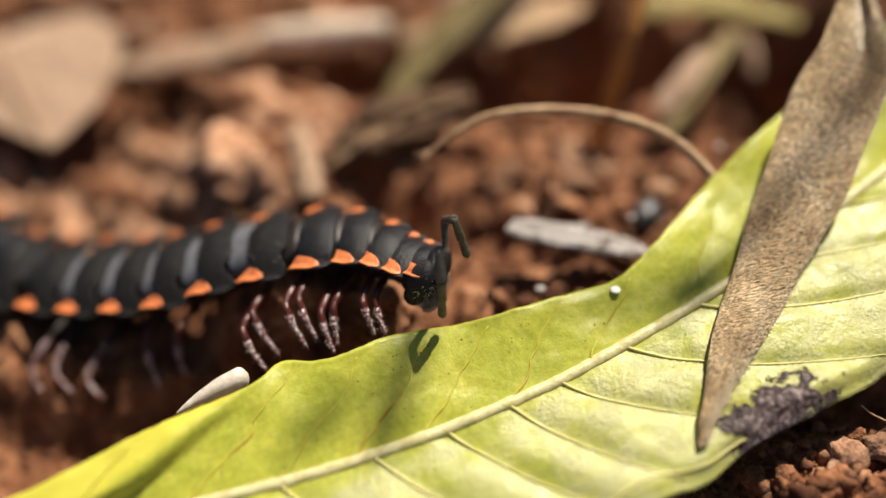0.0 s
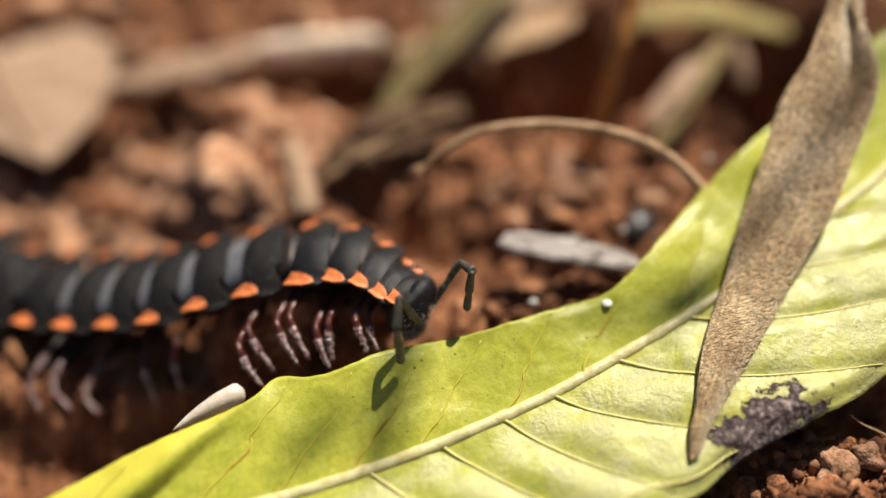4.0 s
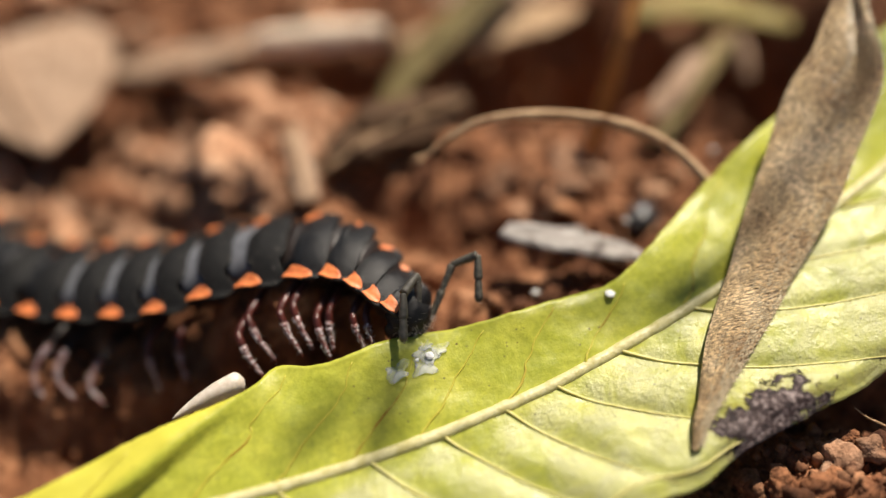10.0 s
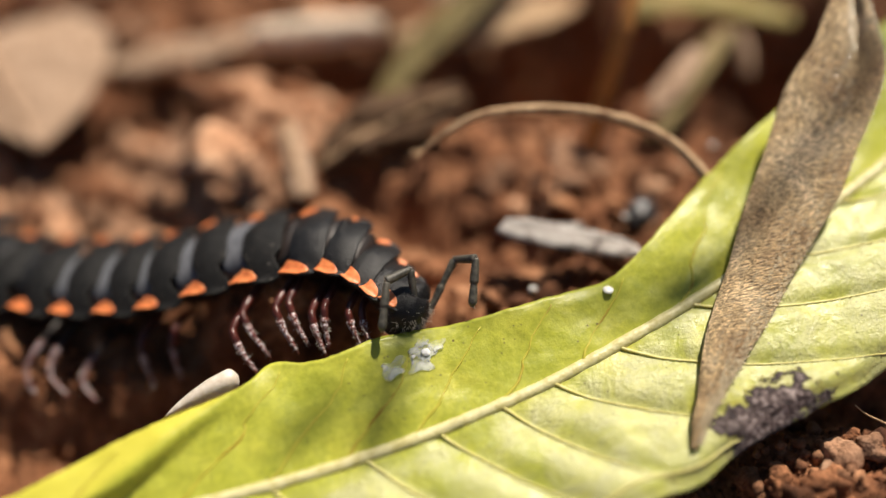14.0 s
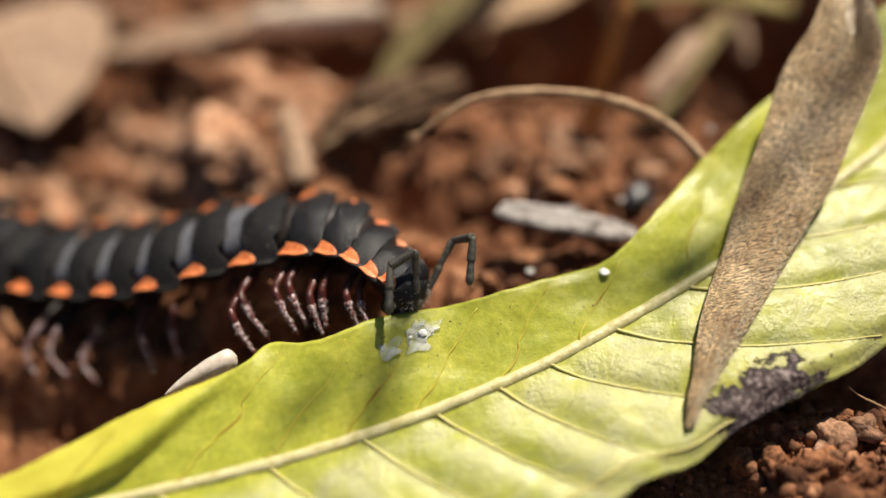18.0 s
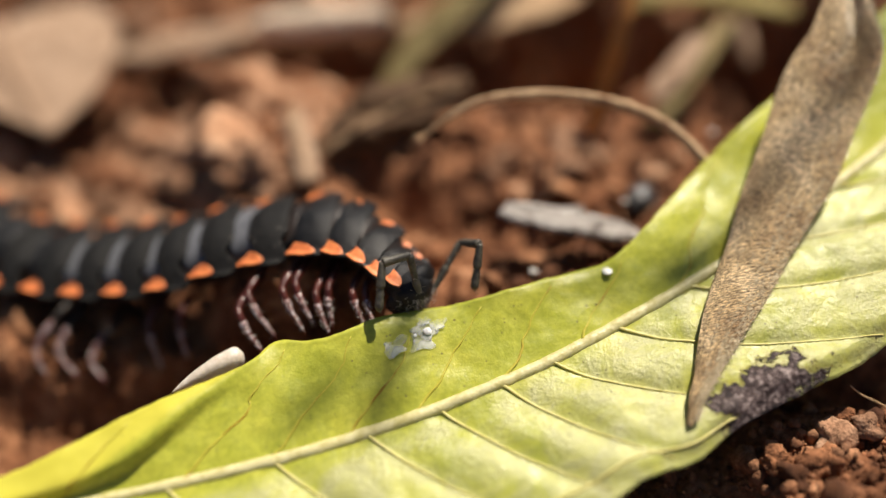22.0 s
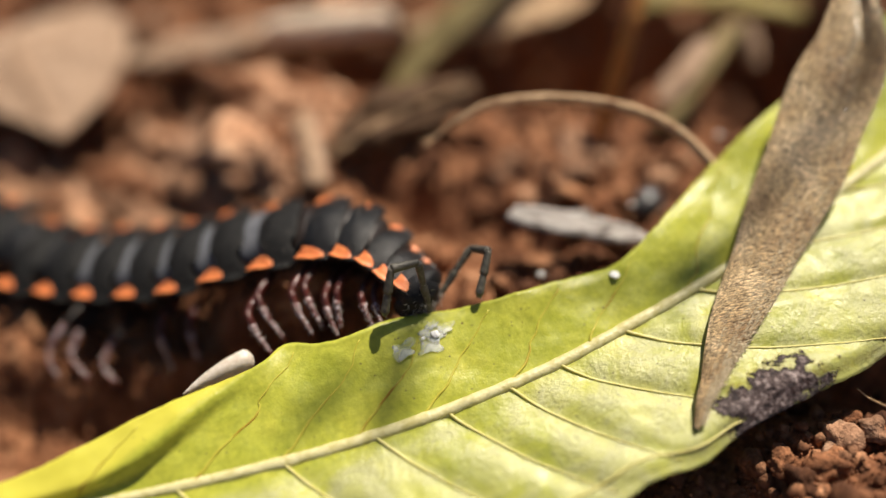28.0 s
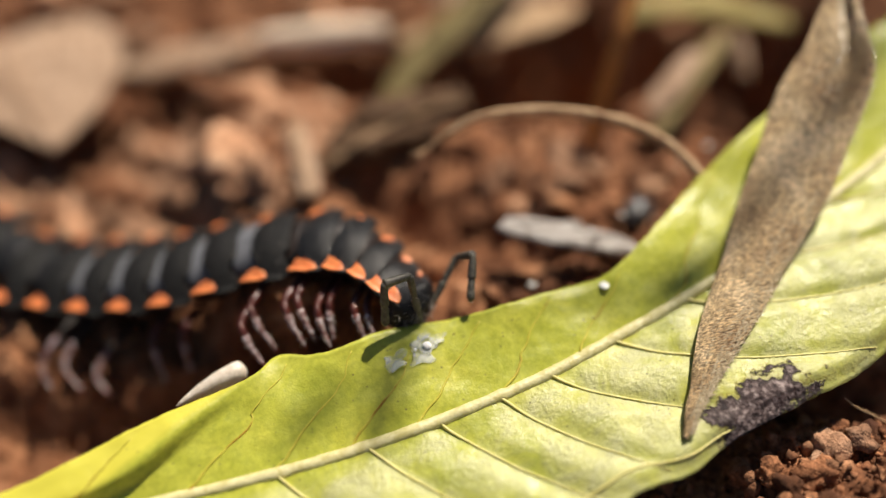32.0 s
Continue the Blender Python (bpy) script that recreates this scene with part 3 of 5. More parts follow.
def make_dry_blade():
    line = spline(BLADE_LINE, 150)
    across = Vector((0.985, -0.13, -0.11)).normalized()
    half = (span(0, 1, len(BLADE_HALF)), BLADE_HALF)

    def f(s, k, lift=0.0):
        i = s * (len(line) - 1)
        a, b = int(i), min(int(i) + 1, len(line) - 1)
        p = line[a].lerp(line[b], i - a)
        t = (line[b] - line[max(a - 1, 0)]).normalized()
        x = (across - t * across.dot(t)).normalized()
        up = x.cross(t)
        w = smooth_table(s, *half) * (1 + 0.05 * noise.noise(Vector((s * 9, k, 2))))
        fold = 0.30 * (1 - abs(k) ** 1.6) * min(w, 1.3)
        # the far margin curls up towards the top, with a trough beside it
        curl = step(0.52, 0.70, s) * (1 - step(0.86, 0.97, s))
        fold += curl * (0.40 * step(0.45, 0.95, k) - 0.35 * math.exp(-((k - 0.30) / 0.30) ** 2))
        fold -= 0.22 * math.exp(-((s - 0.70 - 0.10 * k) / 0.03) ** 2) * step(-0.5, 0.0, k) * step(0.75, 0.35, k)
        ripple = 0.10 * noise.noise(Vector((s * 16, k * 2.2, 4))) + 0.07 * noise.noise(Vector((s * 7, k * 7.0, 8)))
        return p + x * w * k + up * (fold + lift + ripple)
    ob = new("withered_leaf")
    part("blade", sheet(f, span(0, 1, 190), span(-1, 1, 40), 0.10), FELT, ob)
    part("folded_margin", tube(bmesh.new(), [f(s, 0.98) for s in span(0.30, 0.9, 80)], lambda s: 0.03 + 0.07 * math.sin(math.pi * s), 8, 1.0, 0.3), TAN, ob, "pale tan folded margin")
    part("midrib", tube(bmesh.new(), [f(s, 0.02, -0.02) for s in span(0.02, 0.97, 90)], lambda s: 0.03 + 0.03 * s, 8, 1.0, 0.2), FELT, ob)
    fuzz = bmesh.new()
    rnd = random.Random(4)
    for i in range(20000):
        s, k = rnd.uniform(0.01, 0.93), rnd.uniform(-0.99, 0.97)
        p = f(s, k)
        t = (f(min(s + 0.01, 1), k) - p).normalized()
        d = (t * rnd.uniform(-0.1, 0.4) + Vector((rnd.uniform(0.5, 1), rnd.uniform(-0.2, 0.35), rnd.uniform(0.1, 0.5)))).normalized()
        n = Vector((-d.y, d.x, 0.3)).normalized() * rnd.uniform(0.018, 0.04)
        q = p + d * rnd.uniform(0.2, 0.45)
        a, b, c = (fuzz.verts.new(w * MM) for w in (p - n, p + n, q))
        fuzz.faces.new((a, b, c))
    tagged(part("fuzz", fuzz, GOLD, ob, "short pale hairs"), kind="stuff")
    tagged(ob, "withered grey-brown hairy narrow leaf lying across green leaf", "dry leaf")


make_dry_blade()


# ---- litter on the soil ----
def strip_thing(name, line, halves, across, material, label, category, bend=0.4, thick=0.2, rough=0.15, seed=1.0, twist=0.0, rib=None, rib_at=0.0):
    """A dry leaf, strip or blade along a line, arched across by bend."""
    pts = spline(line, 60)
    ks = span(0, 1, len(halves))

    def f(s, k):
        i = s * 59
        a, b = int(i), min(int(i) + 1, 59)
        p = pts[a].lerp(pts[b], i - a)
        t = (pts[b] - pts[max(a - 1, 0)]).normalized()
        x = Vector(across)
        x = (x - t * x.dot(t)).normalized()
        up = x.cross(t)
        if up.z < 0:
            up = -up
        x, up = x * math.cos(twist * s) + up * math.sin(twist * s), up * math.cos(twist * s) - x * math.sin(twist * s)
        w = smooth_table(s, ks, halves)
        q = noise.noise(Vector((s * 5, k * 1.4, seed))) + 0.5 * noise.noise(Vector((s * 12, k * 3, seed)))
        w *= 1 + 0.12 * noise.noise(Vector((s * 7, round(k) * 3, seed + 9)))
        return p + x * w * k + up * (bend * w * (1 - k * k) + rough * w * q)
    ob = part(name, sheet(f, span(0, 1, 60), span(-1, 1, 20), thick), material, None)
    if name != "stick":
        part("midrib", tube(bmesh.new(), [Vector(f(s, rib_at)) for s in span(0.02, 0.98, 40)], lambda s: (0.34 if rib else 0.14) - 0.08 * s, 8), rib or STRAW, ob)
    return tagged(ob, label, category)


def make_litter():
    strip_thing("dry_leaf", [(-30.6, 54.8, 1.3), (-29.0, 52.4, 1.2), (-27.6, 50.2, 0.9), (-26.5, 48.0, 0.5), (-25.5, 45.6, 0.0), (-24.8, 43.0, -0.5)], [4.6, 5.4, 5.7, 4.7, 2.8, 0.3],
                (0.93, -0.36, 0.0), TAN, "broad tan dry leaf lying creased on the soil", "dry leaf", 0.03, 0.2, 0.05, 3, 0.0, TAN, -0.35)
    strip_thing("dry_leaf", [(-22.5, 50.6, 0.6), (-18.3, 52.0, 1.0), (-12.6, 53.6, 1.5)], [0.7, 1.5, 1.1],
                (0, 0.97, 0.08), TAN, "curled tan leaf half buried in the soil", "dry leaf", 0.3, 0.25, 0.25, 5)
    bm = tube(bmesh.new(), spline([(-13.0, 52.2, 1.9), (-8.6, 52.7, 2.05), (-4.1, 53.2, 2.2)], 40), lambda s: 1.15 * math.sin(math.pi * (0.12 + 0.76 * s)) ** 0.4, 14, 0.8, 0.2)
    tagged(part("stick", bm, BLEACHED, None), "bleached pale stick lying over a hollow", "stick")
    strip_thing("dry_leaf", [(-3.4, 51.8, 2.2), (2.4, 52.3, 3.0), (6.4, 53.4, 3.3), (9.2, 54.8, 3.3)], [0.8, 2.2, 1.7, 0.5],
                (-0.4, 0.9, 0.1), STRAW, "pale straw-coloured dry leaf on the soil", "dry leaf", 0.4, 0.25, 0.2, 8)
    strip_thing("dry_leaf", [(-1.0, 56.4, 3.2), (4.1, 57.0, 3.6), (10.1, 58.4, 3.8)], [0.9, 2.0, 0.8],
                (0, 0.97, 0.08), TAN, "curved tan dry leaf on the soil", "dry leaf", 0.5, 0.25, 0.2, 11)
    strip_thing("grass_blade", [(-4.6, 42.6, 0.6), (-2.0, 47.8, 2.6), (2.2, 52.0, 5.0), (6.6, 56.4, 7.6)], [0.4, 1.2, 1.45, 1.0],
                (0.85, -0.4, 0.2), OLIVE, "olive-brown limp blade leaning over the litter", "grass blade", 0.3, 0.15, 0.1, 13)
    strip_thing("dry_leaf", [(12.5, 54.0, 3.4), (17.5, 54.2, 3.9), (23.6, 52.9, 3.0)], [0.9, 1.45, 0.7],
                (0, 0.97, 0.2), PALE, "pale yellow withered leaf above the litter", "dry leaf", 0.4, 0.25, 0.15, 17)
    strip_thing("dry_leaf", [(18.0, 49.5, 3.9), (15.1, 45.2, 3.0), (12.4, 41.2, 1.4)], [0.8, 0.95, 0.6],
                (0.8, -0.4, 0.3), OLIVE, "narrow olive-grey strip of dead leaf", "dry leaf", 0.3, 0.2, 0.15, 19)
    strip_thing("dry_leaf", [(-9.0, 41.5, 2.2), (-8.2, 38.8, 1.6), (-7.4, 36.4, 0.9)], [0.5, 0.75, 0.6],
                (0.95, 0.1, 0.2), TAN, "short tan sliver of leaf standing on the soil", "dry leaf", 0.3, 0.15, 0.15, 23)
    strip_thing("dry_leaf", [(-7.2, 38.6, 1.0), (-3.6, 41.2, 2.0), (1.2, 44.6, 2.2)], [0.5, 2.0, 0.9],
                (-0.5, 0.6, 0.6), BROWN, "crumpled dark brown leaf behind the millipede", "dry leaf", 0.5, 0.2, 0.45, 29)
    strip_thing("dry_leaf", [(19.3, 51.2, 3.4), (19.7, 50.0, 2.4), (19.9, 48.9, 1.2)], [0.3, 0.5, 0.4],
                (0.9, 0.1, 0.1), TAN, "small pale flake of dry leaf", "dry leaf", 0.3, 0.15, 0.15, 31)
    strip_thing("dry_leaf", [(12.4, 42.7, 2.2), (13.7, 44.2, 3.0), (15.6, 46.8, 4.0)], [0.4, 0.85, 0.5],
                (0.85, 0.3, 0.3), TAN, "narrow pale flake of dead leaf", "dry leaf", 0.35, 0.15, 0.2, 37)
    # upright stem
    bm = tube(bmesh.new(), spline([(8.6, 41.6, -0.6), (8.75, 41.2, 1.6), (9.15, 41.4, 4.6), (9.75, 42.0, 7.2), (10.3, 43.2, 9.4), (11.1, 45.2, 12.4)], 40),
              lambda s: 0.52 - 0.06 * s, 14, 1.0, 0.12)
    tagged(part("stem", bm, RUST, None), "orange-brown dead stem rising from the soil", "stem")
    # arched stalk
    bm = tube(bmesh.new(), spline([(-0.9, 34.7, 5.2), (0.45, 35.3, 5.95), (2.4, 35.75, 6.65), (6.0, 35.9, 6.75), (9.1, 35.45, 6.4), (11.5, 34.5, 5.6), (13.2, 33.0, 4.3), (14.2, 31.8, 2.9), (15.0, 31.0, 1.0)], 70),
              lambda s: 0.11 + 0.21 * min(s * 3.0, 1.0) - 0.03 * s, 12, 0.8, 0.15)
    stalk = tagged(part("stalk", bm, STRAW, None), "thin dry straw-brown stalk arching above the soil", "stalk")
    frayed = bmesh.new()
    for k in range(6):
        tube(frayed, spline([(-0.7, 34.8, 5.3), (-1.0, 34.65 + 0.05 * k, 5.1), (-1.35 - 0.08 * k, 34.3 + 0.12 * k, 4.75 + 0.07 * (k % 3))], 6), lambda s: 0.06 * (1 - 0.7 * s), 5)
    part("frayed_tip", frayed, STRAW, stalk)
    part("node", tube(bmesh.new(), spline([(8.6, 35.55, 6.47), (9.1, 35.45, 6.4), (9.6, 35.3, 6.29)], 8), lambda s: 0.30 + 0.05 * math.sin(math.pi * s), 12, 0.85), STRAW, stalk)


make_litter()


def make_shade_plant():
    """An added weed that leans over from behind, unseen above the view; its leaflets shade the green leaf."""
    stem = spline([(110.0, 260.0, -2.0), (106.0, 220.0, 110.0), (92.0, 160.0, 182.0), (78.0, 122.0, 186.0), (63.0, 102.6, 170.6), (56.0, 104.0, 177.0), (48.6, 100.5, 169.8)], 90)
    ob = tagged(part("weed", tube(bmesh.new(), stem, lambda s: 0.9 - 0.8 * s, 8), STRAW, None), "added unseen leaning weed whose leaflets shade the green leaf", "weed")
    for a, b, across, halves in (((63.0, 102.6, 170.6), (59.7, 101.4, 170.1), (0.3, 0.9, 0.2), [0.3, 0.95, 1.1, 1.1, 1.05, 0.9, 0.3]),
                                 ((48.6, 100.5, 169.8), (46.7, 94.2, 167.0), (0.9, -0.3, 0.1), [0.3, 0.85, 0.9, 0.85, 0.75, 0.4]),
                                 ((46.4, 97.1, 168.3), (42.9, 95.1, 167.5), (0.4, 0.9, 0.2), [0.1, 0.4, 0.6, 0.8, 0.75, 0.2])):
        ks = span(0, 1, len(halves))
        for off in (-1, 1):
            def f(s, k, a=Vector(a), b=Vector(b), x=Vector(across), ks=ks, halves=halves, off=off):
                w = smooth_table(s, ks, halves)
                return a.lerp(b, s) + x * w * (0.45 * k * (1 + 0.2 * noise.noise(Vector((s * 5, off, a.x)))) + 0.62 * off) + Vector((0, 0, 0.5 * math.sin(math.pi * s)))
            part("leaflet", sheet(f, span(0, 1, 24), span(-1, 1, 9), 0.12), OLIVE, ob)


make_shade_plant()


def make_rootlet():
    bm = tube(bmesh.new(), spline([(22.6, 23.2, -2.6), (21.12, 22.9, -2.11), (19.86, 23.17, -1.51), (18.95, 23.23, -1.0), (18.35, 23.37, -0.53)], 24), lambda s: 0.07 - 0.04 * s, 7)
    tagged(part("rootlet", bm, STRAW, None), "thin straw-coloured rootlet sticking out of the soil", "root")


def make_glint_grains():
    for x, y, z, r in ((4.47, 29.65, 0.46, 0.22), (9.48, 33.89, 1.58, 0.17), (14.6, 37.84, 3.28, 0.2)):
        ob = part("glint_grain", lump_mesh("quartz", r, x, 0.8, 3, 0.3), GLINT_WHITE, None)
        ob.matrix_world = mm(x, y, z)
        tagged(ob, "tiny white grain standing in for a glint in the soil", "quartz grain", "glinting grains")


make_rootlet()
make_glint_grains()


def make_chip():
    def f(s, k):
        w = smooth_table(s, [0, 0.12, 0.5, 0.85, 1.0], [0.45, 0.68, 0.74, 0.62, 0.3])
        x = -3.5 + 7.0 * s + 0.25 * k * (1 if s < 0.5 else -1)
        return (x, w * k + 0.06 * noise.noise(Vector((s * 9, k, 1))), 0.2 * (1 - k ** 6) + 0.1 * noise.noise(Vector((s * 4, k * 4, 2))) + 0.04 * noise.noise(Vector((s * 3, k * 9, 5))))
    ob = part("wood_chip", sheet(f, span(0, 1, 40), span(-1, 1, 12), 0.5), CHIP, None)
    ob.matrix_world = mm(6.45, 32.0, 1.75, 16, 7, -8)
    tagged(ob, "weathered greyish-white splinter of wood on the soil", "wood chip")


make_chip()


def make_seed():
    line = spline([(-1.8, 0, 0), (-0.9, 0.05, 0.04), (0.2, 0.03, 0.08), (1.2, 0.0, 0.05), (1.7, 0, 0)], 40)
    bm = tube(bmesh.new(), line, lambda s: smooth_table(s, [0, 0.15, 0.45, 0.72, 0.88, 0.96, 1.0], [0.03, 0.18, 0.42, 0.54, 0.48, 0.30, 0.05]), 16, 0.9, 0.08)
    ob = part("seed", bm, SEED, None)
    ob.matrix_world = mm(-10.5, 23.55, -0.05, 10, -12, 29)
    tagged(ob, "off-white slender seed husk beside the leaf margin", "seed")


make_seed()


# ---- the millipede ----
RING_WIDTH = [2.7, 2.72, 2.75, 2.75, 2.72, 2.66, 2.5, 2.3, 2.0, 1.74, 1.54, 1.34]
RING_INSET = [0, 0, 0, 0, 0, 0, 0.05, 0.1, 0.15, 0.18, 0.16, 0.11]     # by which the ring's axis lies off the body's, mm
RING_FRONT = [0.14, 0.14, 0.14, 0.13, 0.12, 0.14, 0.26, 0.36, 0.42, 0.45, 0.46, 0.46]     # where the back plate ends and the collar begins
RING_ROLL = [7, 7, 7, 7, 7, 6, 5, 3, 2, 0, 0, 0]
RING_PITCH = [2.49, 2.5, 2.53, 2.54, 2.59, 2.64, 2.45, 1.96, 1.5, 1.28, 1.15, 1.1]


def plate_point(s, a, side, p, w, front, lift=0.0):
    """A point of the back plate: s from its rear (0) to its front edge (1), a from the crown (0) out to the keel's rim (1)."""
    sweep = 0.27 - 0.11 * step(0.3, 0.42, front)
    rear = -0.55 + 0.14 * step(0.4, 0.2, front) * math.exp(-((a - 0.68) / 0.13) ** 2) - sweep * step(0.68, 1.0, a)
    keel = 0.16 + 0.6 * max(0.0, front - 0.14)
    neck = front - 0.14 * step(0.4, 0.2, front)
    fore = smooth_table(min(a, 1.0), [0.0, 0.42, 0.60, 0.83, 0.93, 0.98, 1.0], [front, front, neck, keel, keel - 0.10, keel - 0.27, keel - 0.42])
    x = rear + (fore - rear) * s
    reach = w * (0.94 + 0.10 * step(-0.8, -0.2, x))
    q = x + sweep * step(0.68, 1.0, a)
    mid, half = (front - 0.55) / 2, (front + 0.55) / 2
    crown = (1.0 if w > 2.4 else 0.86) * w / 2.7
    z = 0.10 + crown * max(0.0, 1 - (a / 0.95) ** 2) + 0.12 * step(0.84, 1.0, a)
    z += (0.06 - 0.24 * (q + 0.1) * (1 - 0.35 * a) + 0.16 * max(-1.0, 1 - ((q - mid) / half) ** 2) * (1 - 0.4 * a)) * min(p / 2.0, 1.0)
    return (x * p, side * reach * a, z + lift)


def back_plate(p, w, front):
    def f(s, k):
        q = plate_point(s, abs(k), 1 if k > 0 else -1, p, w, front)
        return (q[0], q[1], q[2] + 0.02 * noise.noise(Vector((q[0] * 1.4, q[1] * 1.4, p))))
    return sheet(f, span(0, 1, 20), [math.copysign(abs(k) ** 0.8, k) for k in span(-1, 1, 61)], 0.15)


def spot(p, w, side, front):
    """The orange rear corner of a keel, flush with the plate."""
    long, tall = (0.64, 0.66 / w) if w > 2.35 else (0.84, 0.68 / w)
    if side > 0:
        long, tall = 0.7 * long, 0.5 * tall

    def f(s, k):
        return plate_point(-0.012 + long * s * (1 - k ** 2) ** 0.6, 1.012 - tall * k, side, p, w, front, 0.014)
    return sheet(f, span(0, 1, 14) if side > 0 else span(1, 0, 14), span(0, 1, 12), 0.05)


def build_ring(i, p, w):
    front, k = RING_FRONT[i], w / 2.7
    # the whole ring leans about its near keel
    tip = Vector((0, -0.95 * (w + RING_INSET[i]), 0.2)) * MM
    lean = Matrix.Translation(tip) @ Matrix.Rotation(radians(RING_ROLL[i]), 4, "X") @ Matrix.Translation(-tip - Vector((0, RING_INSET[i], 0)) * MM)

    def leaning(bm):
        bmesh.ops.transform(bm, matrix=lean, verts=bm.verts)
        return bm
    ring = part("body_ring", leaning(back_plate(p, w, front)), PLATE if i < 7 else SHELL, milli)
    # smooth collar that slips under the plate in front
    bm = tube(bmesh.new(), [Vector((x * p, 0, 0)) for x in span(0.02, 0.72, 10)], lambda s: 1.0 - 0.04 * s, 36)
    for v in bm.verts:
        y, z = v.co.y / MM, v.co.z / MM
        v.co.y, v.co.z = y * 1.72 * k * MM, (z * ((1.06 if i < 6 else 0.72) if z > 0 else 1.25) * k + 0.06) * MM
    if i > 7:
        bm.free()
    else:
        part("collar", leaning(bm), COLLAR if 0 < i < 6 else SHELL, ring)
    # belly half
    bm = tube(bmesh.new(), [Vector((x * p, 0, 0)) for x in span(-0.46, 0.5, 8)], lambda s: 1.0 + 0.06 * math.sin(math.pi * s), 30)
    for v in bm.verts:
        y, z = v.co.y / MM, v.co.z / MM
        v.co.y, v.co.z = y * 1.62 * k * MM, (z * (0.85 if z > 0 else 1.8 if i < 7 else 2.4) * k - 0.02) * MM
    part("belly", leaning(bm), BELLY, ring)
    if i == 11:
        bm = bmesh.new()
        bmesh.ops.create_uvsphere(bm, u_segments=28, v_segments=18, radius=1.0)
        for v in bm.verts:
            v.co = Vector((0.32 * p + v.co.x * 0.62, v.co.y * 1.12, v.co.z * 0.76)) * MM
        part("neck_shield", bm, SHELL, ring)
    for side in (-1, 1):
        part("keel_spot", leaning(spot(p, w, side, front)), ORANGE, ring, "orange keel tip")
    return ring


def limb(name, pts, r0, r1, cuts, material, parent, label=""):
    """A jointed limb: a tapering tube with a slight swelling before each joint."""
    line = spline(pts, 36)
    bm = tube(bmesh.new(), line, lambda s: (r0 + (r1 - r0) * s) * (0.86 + 0.2 * abs(math.sin(math.pi * s * cuts))), 9)
    return part(name, bm, material, parent, label)


def hairs(line, count, length, seed):
    rnd = random.Random(seed)
    bm = bmesh.new()
    for i in range(count):
        p = line[rnd.randrange(len(line))]
        d = Vector((rnd.uniform(-1, 1), rnd.uniform(-1, 1), rnd.uniform(-1, 1))).normalized()
        tube(bm, [p, p + d * length * rnd.uniform(0.6, 1.2)], lambda s: 0.022 * (1 - 0.6 * s), 3)
    return bm


def build_leg(knee, foot, hip):
    """One walking leg: red-brown upper part, frosted shin and a dark claw."""
    hip, knee, foot = Vector(hip), Vector(knee), Vector(foot)
    bow = (knee - hip).normalized() * 0.18
    if foot.x < -16 and foot.y < 30:              # hind legs, bent into a hook
        bow += Vector((-0.5, 0, 0))
    mid = knee.lerp(foot, 0.5) + bow
    hind = foot.x < -16 and foot.y < 30
    leg = limb("leg", [hip, hip.lerp(knee, 0.55) + Vector((0, 0, 0.15)), knee] + ([] if hind else [knee.lerp(foot, 0.26) + bow]), 0.21, 0.17, 3, BELLY if hind else LEG, milli)
    shin_pts = [knee.lerp(foot, 0.23) + bow, knee.lerp(foot, 0.36) + bow * 1.1, mid, knee.lerp(foot, 0.9)]
    if hind:
        shin_pts = [knee + bow * 0.1, knee.lerp(foot, 0.25) + bow * 0.85, mid + bow * 0.1, knee.lerp(foot, 0.9)]
    limb("shin", shin_pts, 0.205, 0.085, 3, SHIN, leg, "frosted grey-red shin")
    limb("claw", [knee.lerp(foot, 0.86), foot], 0.085, 0.02, 1, LEG, leg)
    part("bristles", hairs(spline(shin_pts, 20), 60, 0.25, int(abs(foot.x) * 100)), HAIR, leg)
    return leg


